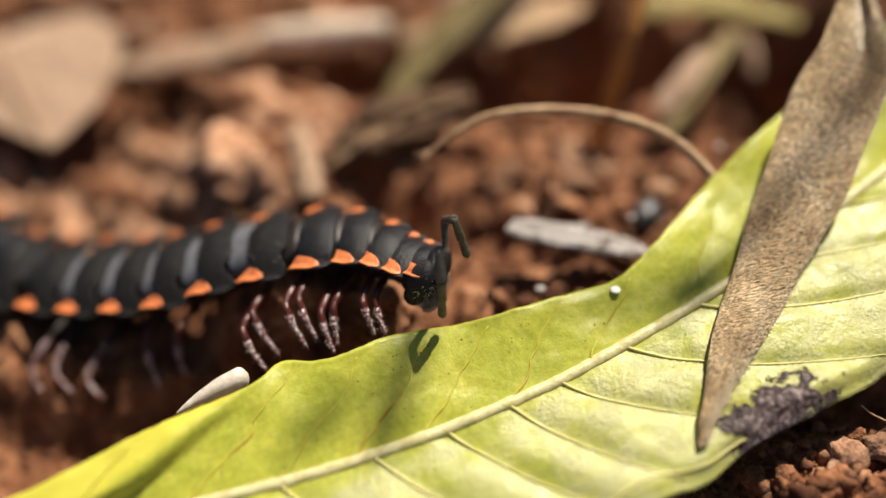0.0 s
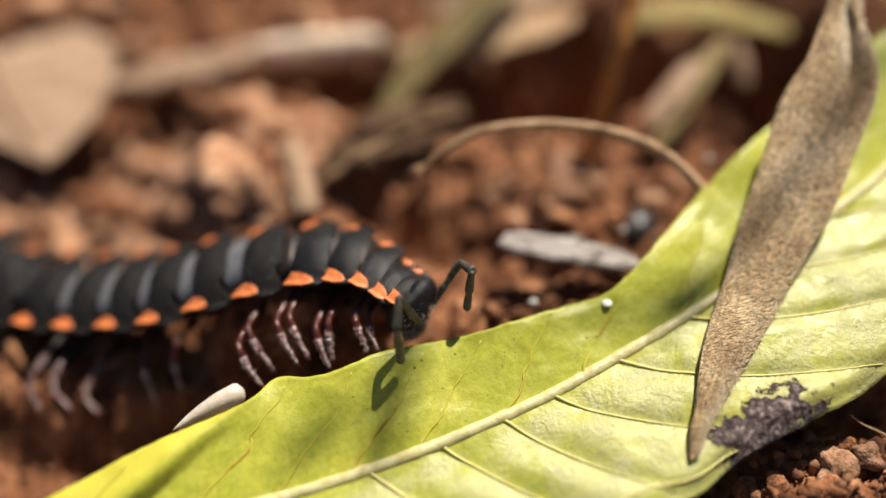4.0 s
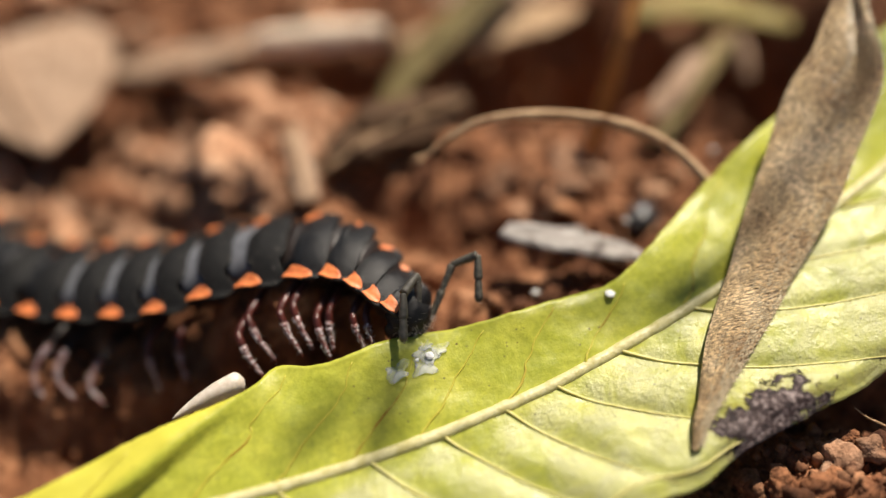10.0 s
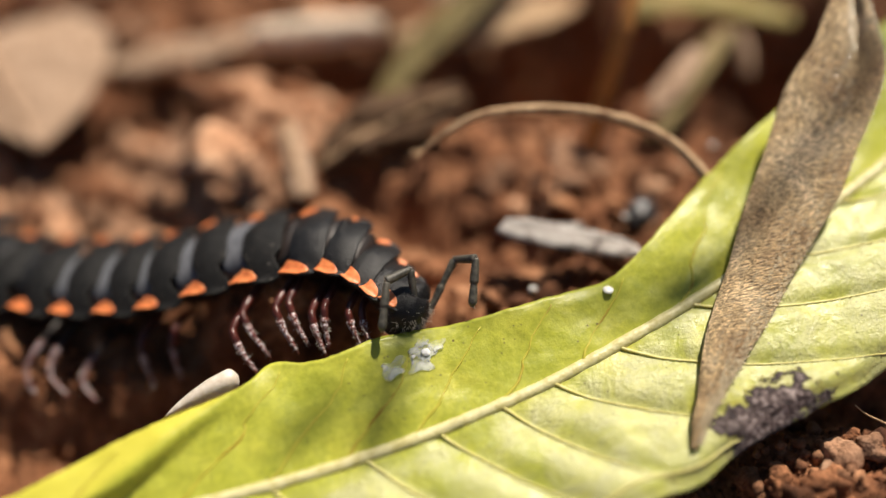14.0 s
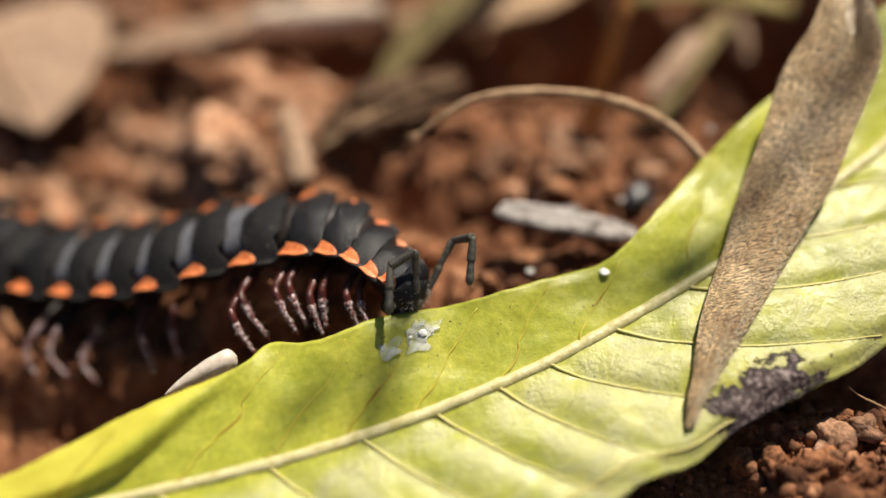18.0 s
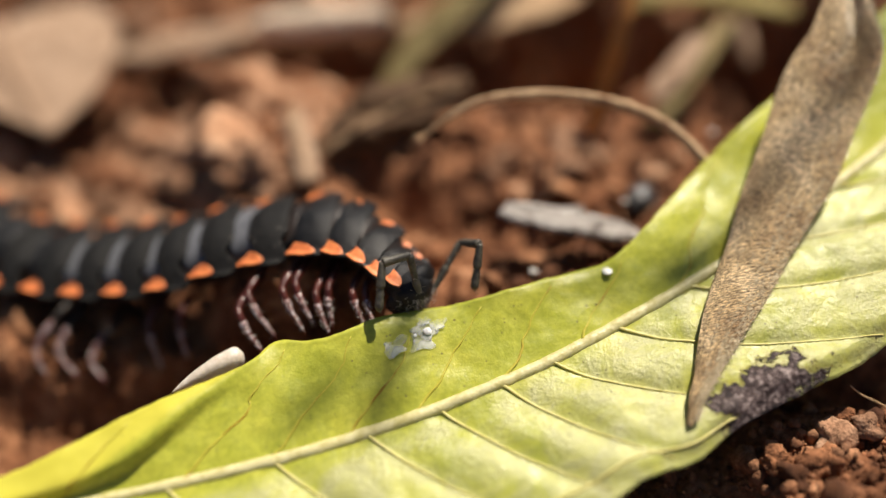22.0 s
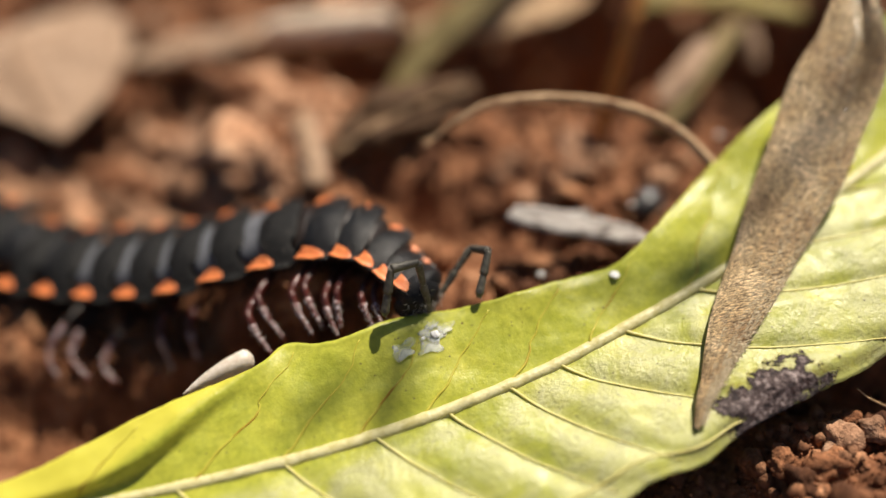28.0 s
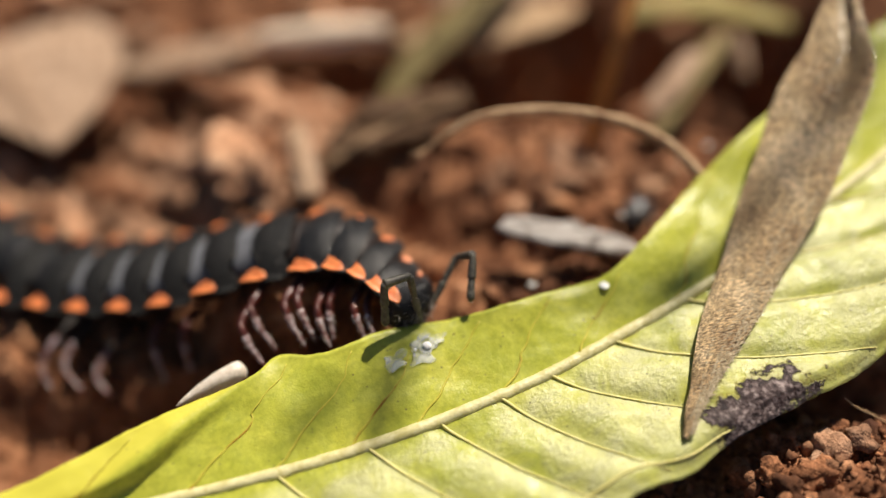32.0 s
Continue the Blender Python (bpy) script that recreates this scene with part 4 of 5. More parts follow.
def build_head():
    bm = bmesh.new()
    bmesh.ops.create_uvsphere(bm, u_segments=36, v_segments=24, radius=1.0)
    for v in bm.verts:
        p = v.co
        k = 1 + 0.06 * noise.noise(p * 2.0)
        x, y, z = p.x * 1.02, p.y * 1.12, p.z * 1.08
        if x > 0 and z < 0:
            x *= 1 - 0.18 * -p.z
        if z < -0.5:
            y *= 0.86
        v.co = Vector((x, y, z)) * k * MM
    h = part("head", bm, SHELL, milli)
    bm = bmesh.new()
    bmesh.ops.create_icosphere(bm, subdivisions=3, radius=1.0)
    for v in bm.verts:
        v.co = Vector((0.55 + v.co.x * 0.62, v.co.y * 0.85, -0.72 + v.co.z * 0.62)) * MM
    part("mouthparts", bm, FEELER, h, "dark brown bristly mouthparts")
    for side in (-1, 1):
        bm = bmesh.new()
        bmesh.ops.create_icosphere(bm, subdivisions=3, radius=1.0)
        for v in bm.verts:
            v.co = Vector((-0.1 + v.co.x * 0.5, side * 0.86 + v.co.y * 0.34, -0.35 + v.co.z * 0.6)) * MM
        part("cheek", bm, SHELL, h)
    rnd = random.Random(8)
    fuzz = bmesh.new()
    for i in range(420):
        d = Vector((rnd.uniform(-0.1, 1), rnd.uniform(-1, 1), rnd.uniform(-1, 0.55))).normalized()
        p = Vector((d.x * 1.0, d.y * 1.1, d.z * 1.06))
        q = p + (d + Vector((rnd.uniform(-0.6, 0.6), rnd.uniform(-0.6, 0.6), rnd.uniform(-0.7, 0.3)))).normalized() * rnd.uniform(0.12, 0.34)
        tube(fuzz, [p, q], lambda s: 0.013 * (1 - 0.6 * s), 3)
    part("bristles", fuzz, HAIR, h)
    gold = bmesh.new()
    for i in range(500):
        d = Vector((rnd.uniform(0.1, 1), rnd.uniform(-1, 1), rnd.uniform(-0.9, 0.35))).normalized()
        p = Vector((0.5 + d.x * 0.62, d.y * 0.85, -0.66 + d.z * 0.62))
        q = p + (d + Vector((rnd.uniform(-0.7, 0.7), rnd.uniform(-0.7, 0.7), rnd.uniform(-0.7, 0.3)))).normalized() * rnd.uniform(0.10, 0.26)
        tube(gold, [p, q], lambda s: 0.02 * (1 - 0.6 * s), 3)
    part("mouth_fuzz", gold, GOLD, h, "golden fuzz round the mouth")
    return h


def build_feeler():
    """Three stiff pieces; each lies along its own x axis."""
    made = []
    for j, (length, joints) in enumerate(((2.65, 2), (1.3, 1), (2.15, 2))):
        line = [Vector((x * length, 0, 0)) for x in span(0, 1, 30)]
        r = (0.185, 0.215, 0.205)[j]

        def radius(s, j=j, joints=joints, r=r):
            bulge = 0.72 + 0.34 * (s * joints % 1.0) ** 0.8
            return r * bulge * (1 - (0.5 * step(0.9, 1.0, s) if j == 2 else 0))
        ob = part("feeler" if j == 0 else "feeler_joint", tube(bmesh.new(), line, radius, 12), FEELER, made[0] if made else milli)
        part("feeler_hair", hairs(line, (90, 60, 80)[j], 0.2, 31 + j), HAIR, ob)
        made.append(ob)
    return made


milli = new("millipede")
tagged(milli, "black millipede with orange-tipped keels and red-brown legs feeding on leaf", "millipede")
rings = [build_ring(i, p, w) for i, (p, w) in enumerate(zip(RING_PITCH, RING_WIDTH))]
# the tail beyond: rings that rest where they are
TAIL = [(-24.6, 33.9, -1.6, -18), (-26.9, 34.8, -1.7, -24), (-29.1, 36.0, -1.7, -32), (-31.0, 37.5, -1.7, -42),
        (-32.6, 39.3, -1.6, -54), (-33.8, 41.4, -1.6, -64), (-34.6, 43.6, -1.6, -74)]
for j, (x, y, z, turn) in enumerate(TAIL):
    ring = build_ring(0, 2.4, 2.7 - 0.13 * j)
    ring.matrix_world = mm(x, y, z, 0, 0, turn)
tail = part("tail_tip", tube(bmesh.new(), [Vector((-q, 0, 0)) for q in span(0, 2.2, 14)], lambda s: 1.25 * (1 - s) ** 0.6 + 0.05, 20), SHELL, milli)
tail.matrix_world = mm(-34.9, 44.8, -1.6, 0, 0, -76)
head = build_head()
near_feeler = build_feeler()
far_feeler = build_feeler()

# legs that the light picks out: knee, foot, hip
NEAR_LEGS = [
    ((-20.2, 28.9, -2.5), (-20.5, 26.7, -4.6)), ((-19.4, 28.7, -2.7), (-18.8, 26.7, -4.6)), ((-17.5, 28.4, -3.0), (-17.4, 26.5, -4.7)),
    ((-14.8, 28.2, -1.6), (-14.2, 26.6, -3.7)), ((-13.2, 28.2, -1.2), (-12.8, 26.8, -3.3)),
    ((-9.6, 26.6, 0.9), (-8.3, 24.9, -0.5)), ((-9.2, 27.3, 1.3), (-7.8, 25.6, -0.1)),
    ((-7.6, 27.2, 1.8), (-6.5, 25.5, 0.4)), ((-7.0, 27.4, 2.0), (-6.0, 25.7, 0.6)),
    ((-5.9, 26.9, 1.8), (-5.2, 25.3, 0.4)), ((-5.3, 27.1, 2.0), (-5.1, 25.6, 0.6)),
    ((-4.2, 26.8, 2.0), (-3.6, 25.5, 0.9)), ((-3.6, 26.9, 2.0), (-3.1, 25.3, 0.9))]


near_legs = []


def make_legs():
    for knee, foot in NEAR_LEGS:
        k = Vector(knee)
        near_legs.append(build_leg(knee, foot, (k.x + 0.8, k.y + 2.4, k.z - 0.05)))
    for i in range(7):
        x = -22.0 + i * 2.0
        for q in (0.0, 0.9):
            z = -3.8 + 3.4 * step(-16, -7, x)
            build_leg((x + q, 34.9, z + 1.5), (x + q + 0.3, 35.8, z - 0.2), (x + q + 0.2, 32.8, z + 1.7))


make_legs()


# ---- spittle on the leaf ----
def make_froth():
    made = []
    for u, v, r, flat in ((-2.95, 3.15, 0.5, 0.13), (-2.4, 3.1, 0.3, 0.12), (-4.5, 2.92, 0.42, 0.1), (-3.35, 2.75, 0.5, 0.11), (-2.85, 3.5, 0.24, 0.2)):
        bm = bmesh.new()
        bmesh.ops.create_icosphere(bm, subdivisions=3, radius=1.0)
        for w in bm.verts:
            k = 1 + 1.0 * noise.noise(Vector((w.co.x, w.co.y, 0)) * 1.5 + Vector((u * 3, v, 0)))
            w.co = Vector((w.co.x * r * k * 1.2, w.co.y * r * k, w.co.z * r * flat * 0.45)) * MM
        ob = part("spittle_drop", bm, WET, None)
        at = on_leaf(u, v, 0.08)
        ob.matrix_world = Matrix.Translation(at * MM) @ LEAF_POSE.to_3x3().to_4x4()
        tagged(ob, "small whitish wet drop of spittle on the leaf", "droplet", "drops under the mouth")
        made.append(ob)
    for u, v, r in ((-2.92, 3.0, 0.2), (-3.5, 3.05, 0.08)):
        ob = part("glint_fleck", lump_mesh("fleck", r, u, 0.2, 3, 0.5), FROTH_GLINT, None)
        ob.matrix_world = Matrix.Translation(on_leaf(u, v, 0.16) * MM) @ LEAF_POSE.to_3x3().to_4x4()
        tagged(ob, "tiny white fleck painting a glint on the wet froth", "froth", "drops under the mouth")
        made.append(ob)
    bm = bmesh.new()
    bmesh.ops.create_icosphere(bm, subdivisions=4, radius=0.24 * MM)
    for w in bm.verts:
        w.co.z *= 0.36
    dew = part("dew_drop", bm, DEW, None)
    dew.matrix_world = Matrix.Translation(on_leaf(5.83, 2.22, 0.06) * MM)
    tagged(dew, "tiny dew drop on the leaf margin, white for its glint", "droplet")
    return made


drops = make_froth()


# ---- clods, the larger lumps of soil ----
def make_clods():
    rnd = random.Random(11)
    kinds = []
    for k in range(7):
        me = bpy.data.meshes.new("soil_clod")
        bm = lump_mesh("clod", 1.0, k + 20, 0.7, 4, 1.0)
        bm.to_mesh(me)
        bm.free()
        me.polygons.foreach_set("use_smooth", [True] * len(me.polygons))
        me.materials.append(SOIL)
        kinds.append(me)
    spots = [(-22.2, 55.5, 1.8), (-17.2, 52.5, 2.4), (-12.5, 44.8, 0.8), (-15.4, 40.6, 1.9), (-13.1, 43.5, 2.1), (-10.6, 39.6, 1.6), (-20, 40.8, 1.5), (-25.5, 40.0, 1.2), (-21.8, 42.2, 1.6), (-17.5, 46, 2.0),
             (6.0, 37.4, 1.6), (3.5, 39.6, 0.9), (12.0, 38.8, 0.9), (16.2, 38.2, 0.5), (2.1, 38.1, 1.1), (8.5, 38.1, 0.9), (12.3, 36.5, 0.8),
             (19.4, 20.6, 0.7), (15.2, 19.6, 0.8), (16.6, 20.2, 0.8), (21.8, 23.4, 0.9), (14.6, 20.6, 0.6), (20.4, 21.4, 0.6), (18.0, 22.3, 0.7), (22.9, 24.2, 0.9), (-18.2, 22.4, 1.0), (-15.5, 20.6, 0.8), (-20.5, 21.4, 0.9)]
    for i in range(75):
        x, y = rnd.uniform(-34, 34), rnd.uniform(40, 74)
        if not (x < -17 and y < 54) and not (-26 < x < 24 and 50 < y < 60):
            spots.append((x, y, 0.8 * rnd.random() ** -0.35))
    for i in range(18):
        spots.append((rnd.uniform(-1, 14), rnd.uniform(30.5, 40), rnd.uniform(0.5, 0.95)))
    for i, (x, y, r) in enumerate(spots):
        ob = new("soil_clod", kinds[i % 7])
        r = min(r, 2.4)
        ob.matrix_world = mm(x, y, soil_surface(x, y) + 0.3 * r, rnd.uniform(-30, 30), rnd.uniform(-30, 30), rnd.uniform(0, 360)) @ Matrix.Diagonal((r, r, r, 1))
        tagged(ob, "rough reddish-brown lump of dry soil", "soil clod", "lumps on the ground")


make_clods()


PEBBLES = [(-26.2, 40.4, 1.2), (-24.2, 40.8, 1.0), (-22.4, 42.2, 1.1), (-27.8, 41.8, 1.2), (-20.8, 43.2, 1.0), (17.2, 21.3, 0.8), (18.9, 21.9, 0.7), (-14.5, 42.5, 1.9), (-11.8, 45, 1.7), (-16.5, 45.0, 1.8), (-10.8, 41.6, 1.5), (-17.8, 41.3, 1.5), (-13, 47.2, 1.6), (-23.2, 39.0, 1.2), (-20.5, 40.4, 1.3), (-25.8, 42.5, 1.1), (-16.0, 39.4, 1.9), (-17.5, 39.4, 1.3), (-15.3, 43.0, 1.6), (-12.4, 40.3, 1.7), (-9.9, 37.3, 1.4), (-12.2, 43.1, 1.2), (-22.9, 57.0, 1.7), (-19.5, 54.4, 1.5), (-17.2, 51.9, 1.3), (-13.2, 48.7, 0.75), (6.1, 37.5, 1.5), (3.4, 39.2, 0.9), (11.8, 38.4, 0.85), (7.4, 39.9, 1.1), (2.6, 44.0, 1.0), (4.5, 36.7, 0.8), (13.3, 39.4, 0.6), (8.9, 39.2, 0.8), (-30.2, 60.9, 1.6), (-26.5, 61.6, 1.4), (-9.5, 60.0, 1.4), (21.8, 55.5, 0.9)]


def make_pebbles():
    rnd = random.Random(21)
    for i in range(70):
        PEBBLES.append((rnd.uniform(-20, -8), rnd.uniform(37.5, 47.5), rnd.uniform(0.5, 1.3)))
    for i in range(30):
        PEBBLES.append((rnd.uniform(-30, -19), rnd.uniform(37, 47), rnd.uniform(0.5, 1.2)))
    for i, (x, y, r) in enumerate(PEBBLES):
        ob = part("pebble", lump_mesh("pebble", r, 50 + i, 0.65, 4 if r > 1.3 else 3, 1.05), SUNLIT_CLAY, None)
        ob.matrix_world = mm(x, y, soil_surface(x, y) + 0.45 * r, rnd.uniform(-25, 25), rnd.uniform(-25, 25), rnd.uniform(0, 360))
        tagged(ob, "tan lump of dry clay, coloured paler as sunlit soil", "pebble", "pale lumps on the ground")


def make_stone():
    ob = part("stone", lump_mesh("stone", 1.05, 41, 0.7, 4, 0.45), STONE, None)
    ob.matrix_world = mm(10.9, 35.6, soil_surface(10.9, 35.6) + 0.5, 10, 5, 40)
    tagged(ob, "small wet black stone with a glint", "stone")


make_pebbles()
make_stone()


# ---- what moves ----
def motions():
    """Everything that moves: the rings, the head, both feelers and the froth."""
    walk(rings[0], [
        (0, mm(-22.269, 32.873, -2.061, -4.2, -4, -15.2)), (3.5, mm(-22.298, 32.912, -2.018, -4.2, -4, -15.2)), (5.5, mm(-22.239, 32.912, -2.018, -4.2, -4, -15.2)), (6.5, mm(-22.151, 32.911, -2.018, -4.2, -4, -15.2)), (8, mm(-22.005, 32.892, -2.04, -4.2, -4, -15.2)), (13, mm(-21.976, 32.892, -2.04, -4.2, -4, -15.2)), (20, mm(-21.947, 32.853, -2.082, -4.2, -4, -15.2)), (28, mm(-21.889, 32.853, -2.082, -4.2, -4, -15.2)), (32, mm(-21.918, 32.814, -2.125, -4.2, -4, -15.2))])
    walk(rings[1], [
        (0, mm(-19.861, 32.26, -1.813, -3.6, -6.3, -14.6)), (3.5, mm(-19.889, 32.298, -1.771, -3.6, -6.3, -14.6)), (5.5, mm(-19.832, 32.298, -1.771, -3.6, -6.3, -14.6)), (6.5, mm(-19.745, 32.298, -1.771, -3.6, -6.3, -14.6)), (8, mm(-19.601, 32.278, -1.792, -3.6, -6.3, -14.6)), (13, mm(-19.572, 32.278, -1.791, -3.6, -6.3, -14.6)), (20, mm(-19.544, 32.24, -1.834, -3.6, -6.4, -14.6)), (28, mm(-19.486, 32.24, -1.834, -3.6, -6.4, -14.6)), (32, mm(-19.515, 32.202, -1.876, -3.6, -6.4, -14.6))])
    walk(rings[2], [
        (0, mm(-17.481, 31.755, -1.316, -2.9, -10.3, -12.3)), (3.5, mm(-17.509, 31.792, -1.275, -2.9, -10.3, -12.4)), (5.5, mm(-17.452, 31.792, -1.275, -2.9, -10.3, -12.4)), (6.5, mm(-17.367, 31.792, -1.274, -2.9, -10.3, -12.4)), (8, mm(-17.225, 31.773, -1.295, -2.9, -10.3, -12.4)), (13, mm(-17.197, 31.773, -1.295, -2.9, -10.3, -12.4)), (20, mm(-17.169, 31.735, -1.336, -2.9, -10.3, -12.4)), (28, mm(-17.112, 31.735, -1.336, -2.9, -10.3, -12.4)), (32, mm(-17.141, 31.698, -1.378, -2.9, -10.4, -12.3))])
    walk(rings[3], [
        (0, mm(-15.087, 31.359, -0.67, -2.5, -14.7, -10)), (3.5, mm(-15.114, 31.396, -0.629, -2.5, -14.7, -10)), (5.5, mm(-15.059, 31.396, -0.629, -2.5, -14.7, -10)), (6.5, mm(-14.975, 31.396, -0.629, -2.5, -14.7, -10)), (8, mm(-14.836, 31.377, -0.649, -2.5, -14.7, -10)), (13, mm(-14.808, 31.377, -0.649, -2.5, -14.7, -10)), (20, mm(-14.78, 31.34, -0.689, -2.5, -14.7, -10)), (28, mm(-14.724, 31.34, -0.689, -2.5, -14.7, -10)), (32, mm(-14.753, 31.304, -0.73, -2.5, -14.7, -10))])
    walk(rings[4], [
        (0, mm(-12.852, 31.07, 0.189, -3.2, -19.8, -5)), (3.5, mm(-12.872, 31.101, 0.223, -3.1, -19.4, -5.2)), (5.5, mm(-12.826, 31.107, 0.223, -3.2, -19.6, -5)), (6.5, mm(-12.747, 31.109, 0.23, -3.2, -19.9, -4.9)), (8, mm(-12.612, 31.092, 0.216, -3.2, -20.1, -4.8)), (13, mm(-12.577, 31.087, 0.213, -3.1, -19.9, -5.1)), (20, mm(-12.551, 31.052, 0.17, -3.2, -19.8, -5)), (28, mm(-12.474, 31.037, 0.168, -3, -19.4, -5.6)), (32, mm(-12.508, 31.005, 0.126, -3.1, -19.5, -5.4))])
    walk(rings[5], [
        (0, mm(-10.502, 31.068, 1.158, -4.6, -20.4, -0.6)), (3.5, mm(-10.502, 31.086, 1.175, -4.6, -20.3, -0.7)), (5.5, mm(-10.42, 31.104, 1.202, -4.6, -20.6, -0.7)), (6.5, mm(-10.38, 31.113, 1.22, -4.5, -20.7, -0.8)), (8, mm(-10.277, 31.099, 1.209, -4.5, -20.7, -0.9)), (13, mm(-10.244, 31.077, 1.184, -4.4, -20.4, -1.1)), (20, mm(-10.184, 31.037, 1.14, -4.4, -20.1, -1.3)), (28, mm(-10.174, 30.984, 1.085, -4.3, -19.9, -1.5)), (32, mm(-10.185, 30.966, 1.058, -4.4, -20.1, -1.2))])
    walk(rings[6], [
        (0, mm(-8.031, 30.944, 1.986, -4.6, -19.2, -0.8)), (1, mm(-8.029, 30.953, 1.996, -4.6, -19.2, -0.8)), (2, mm(-8.027, 30.962, 2.007, -4.6, -19.1, -0.9)), (3, mm(-8.025, 30.971, 2.017, -4.6, -19, -0.9)), (3.5, mm(-8.024, 30.975, 2.022, -4.5, -19, -1)), (5.5, mm(-8.029, 30.967, 2.027, -4.4, -19, -1.4)), (6, mm(-8.007, 30.952, 2.033, -4.2, -18.8, -2.2)), (6.5, mm(-7.955, 30.932, 2.024, -4, -18.6, -2.7)), (7, mm(-7.91, 30.914, 2.008, -3.9, -18.1, -3.1)), (7.5, mm(-7.869, 30.901, 1.996, -3.9, -18, -3.3)), (8, mm(-7.844, 30.897, 1.992, -3.9, -18.3, -3.1)), (9, mm(-7.845, 30.901, 1.99, -4, -18.5, -2.7)), (10, mm(-7.836, 30.899, 1.986, -4, -18.6, -2.7)), (13, mm(-7.81, 30.891, 1.973, -4.1, -18.6, -2.5)), (17, mm(-7.785, 30.864, 1.938, -4.1, -18.6, -2.4)), (20, mm(-7.766, 30.843, 1.912, -4.2, -18.7, -2.3)), (22, mm(-7.76, 30.839, 1.906, -4.2, -18.7, -2.2)), (25.5, mm(-7.749, 30.831, 1.896, -4.2, -18.8, -2.1)), (28, mm(-7.741, 30.826, 1.888, -4.2, -18.9, -2)), (30, mm(-7.735, 30.821, 1.882, -4.3, -19, -1.9)), (32, mm(-7.728, 30.817, 1.876, -4.3, -19, -1.8))])
    walk(rings[7], [
        (0, mm(-5.797, 30.72, 2.773, -3.9, -18.3, -3)), (1, mm(-5.791, 30.717, 2.776, -3.9, -18.4, -3.2)), (2, mm(-5.777, 30.71, 2.778, -3.8, -18.2, -3.6)), (3, mm(-5.757, 30.698, 2.774, -3.6, -17.7, -4.3)), (3.5, mm(-5.747, 30.692, 2.772, -3.5, -17.5, -4.6)), (5.5, mm(-5.768, 30.673, 2.761, -3.5, -17.8, -4.7)), (6, mm(-5.85, 30.593, 2.706, -3.1, -17.2, -6.2)), (6.5, mm(-5.851, 30.526, 2.66, -2.8, -16.2, -7.8)), (7, mm(-5.812, 30.49, 2.627, -2.7, -15.8, -8.2)), (7.5, mm(-5.773, 30.455, 2.594, -2.7, -15.5, -8.7)), (8, mm(-5.768, 30.476, 2.613, -2.7, -15.9, -8.3)), (9, mm(-5.757, 30.514, 2.639, -2.9, -16.2, -7.5)), (10, mm(-5.747, 30.516, 2.641, -2.9, -16.3, -7.4)), (13, mm(-5.717, 30.523, 2.648, -2.9, -16.8, -7.1)), (17, mm(-5.669, 30.52, 2.638, -3, -17, -6.7)), (20, mm(-5.633, 30.518, 2.63, -3, -17.1, -6.5)), (22, mm(-5.629, 30.513, 2.626, -3, -17.2, -6.4)), (25.5, mm(-5.622, 30.504, 2.618, -3, -17.4, -6.4)), (28, mm(-5.617, 30.497, 2.613, -3, -17.5, -6.4)), (30, mm(-5.613, 30.492, 2.609, -3, -17.6, -6.3)), (32, mm(-5.609, 30.487, 2.604, -3, -17.7, -6.3))])
    walk(rings[8], [
        (0, mm(-4.03, 30.223, 3.239, -2.8, -13.6, -9.4)), (1, mm(-4.078, 30.222, 3.241, -2.8, -13.7, -9.5)), (2, mm(-4.109, 30.194, 3.229, -2.7, -13.8, -10.1)), (3, mm(-4.112, 30.137, 3.18, -2.6, -12.8, -11.3)), (3.5, mm(-4.113, 30.108, 3.155, -2.6, -12.3, -12)), (5.5, mm(-4.189, 30.093, 3.164, -2.3, -12.5, -12.8)), (6, mm(-4.334, 29.981, 3.059, -2.3, -11.7, -14.1)), (6.5, mm(-4.355, 29.825, 2.898, -2.6, -9, -16.6)), (7, mm(-4.32, 29.769, 2.843, -2.8, -8.2, -17.5)), (7.5, mm(-4.286, 29.712, 2.787, -3, -7.3, -18.5)), (8, mm(-4.253, 29.739, 2.813, -2.9, -7.6, -18.1)), (9, mm(-4.187, 29.793, 2.864, -2.8, -8.3, -17.2)), (10, mm(-4.185, 29.8, 2.87, -2.8, -8.3, -17.1)), (13, mm(-4.178, 29.823, 2.886, -2.8, -8.5, -16.6)), (17, mm(-4.131, 29.826, 2.888, -2.7, -9.2, -16.1)), (20, mm(-4.096, 29.828, 2.89, -2.6, -9.7, -15.6)), (22, mm(-4.098, 29.824, 2.888, -2.6, -9.7, -15.7)), (25.5, mm(-4.103, 29.817, 2.884, -2.5, -9.8, -15.8)), (28, mm(-4.107, 29.813, 2.881, -2.5, -9.8, -15.8)), (30, mm(-4.109, 29.809, 2.879, -2.5, -9.9, -15.9)), (32, mm(-4.112, 29.805, 2.877, -2.5, -9.9, -15.9))])
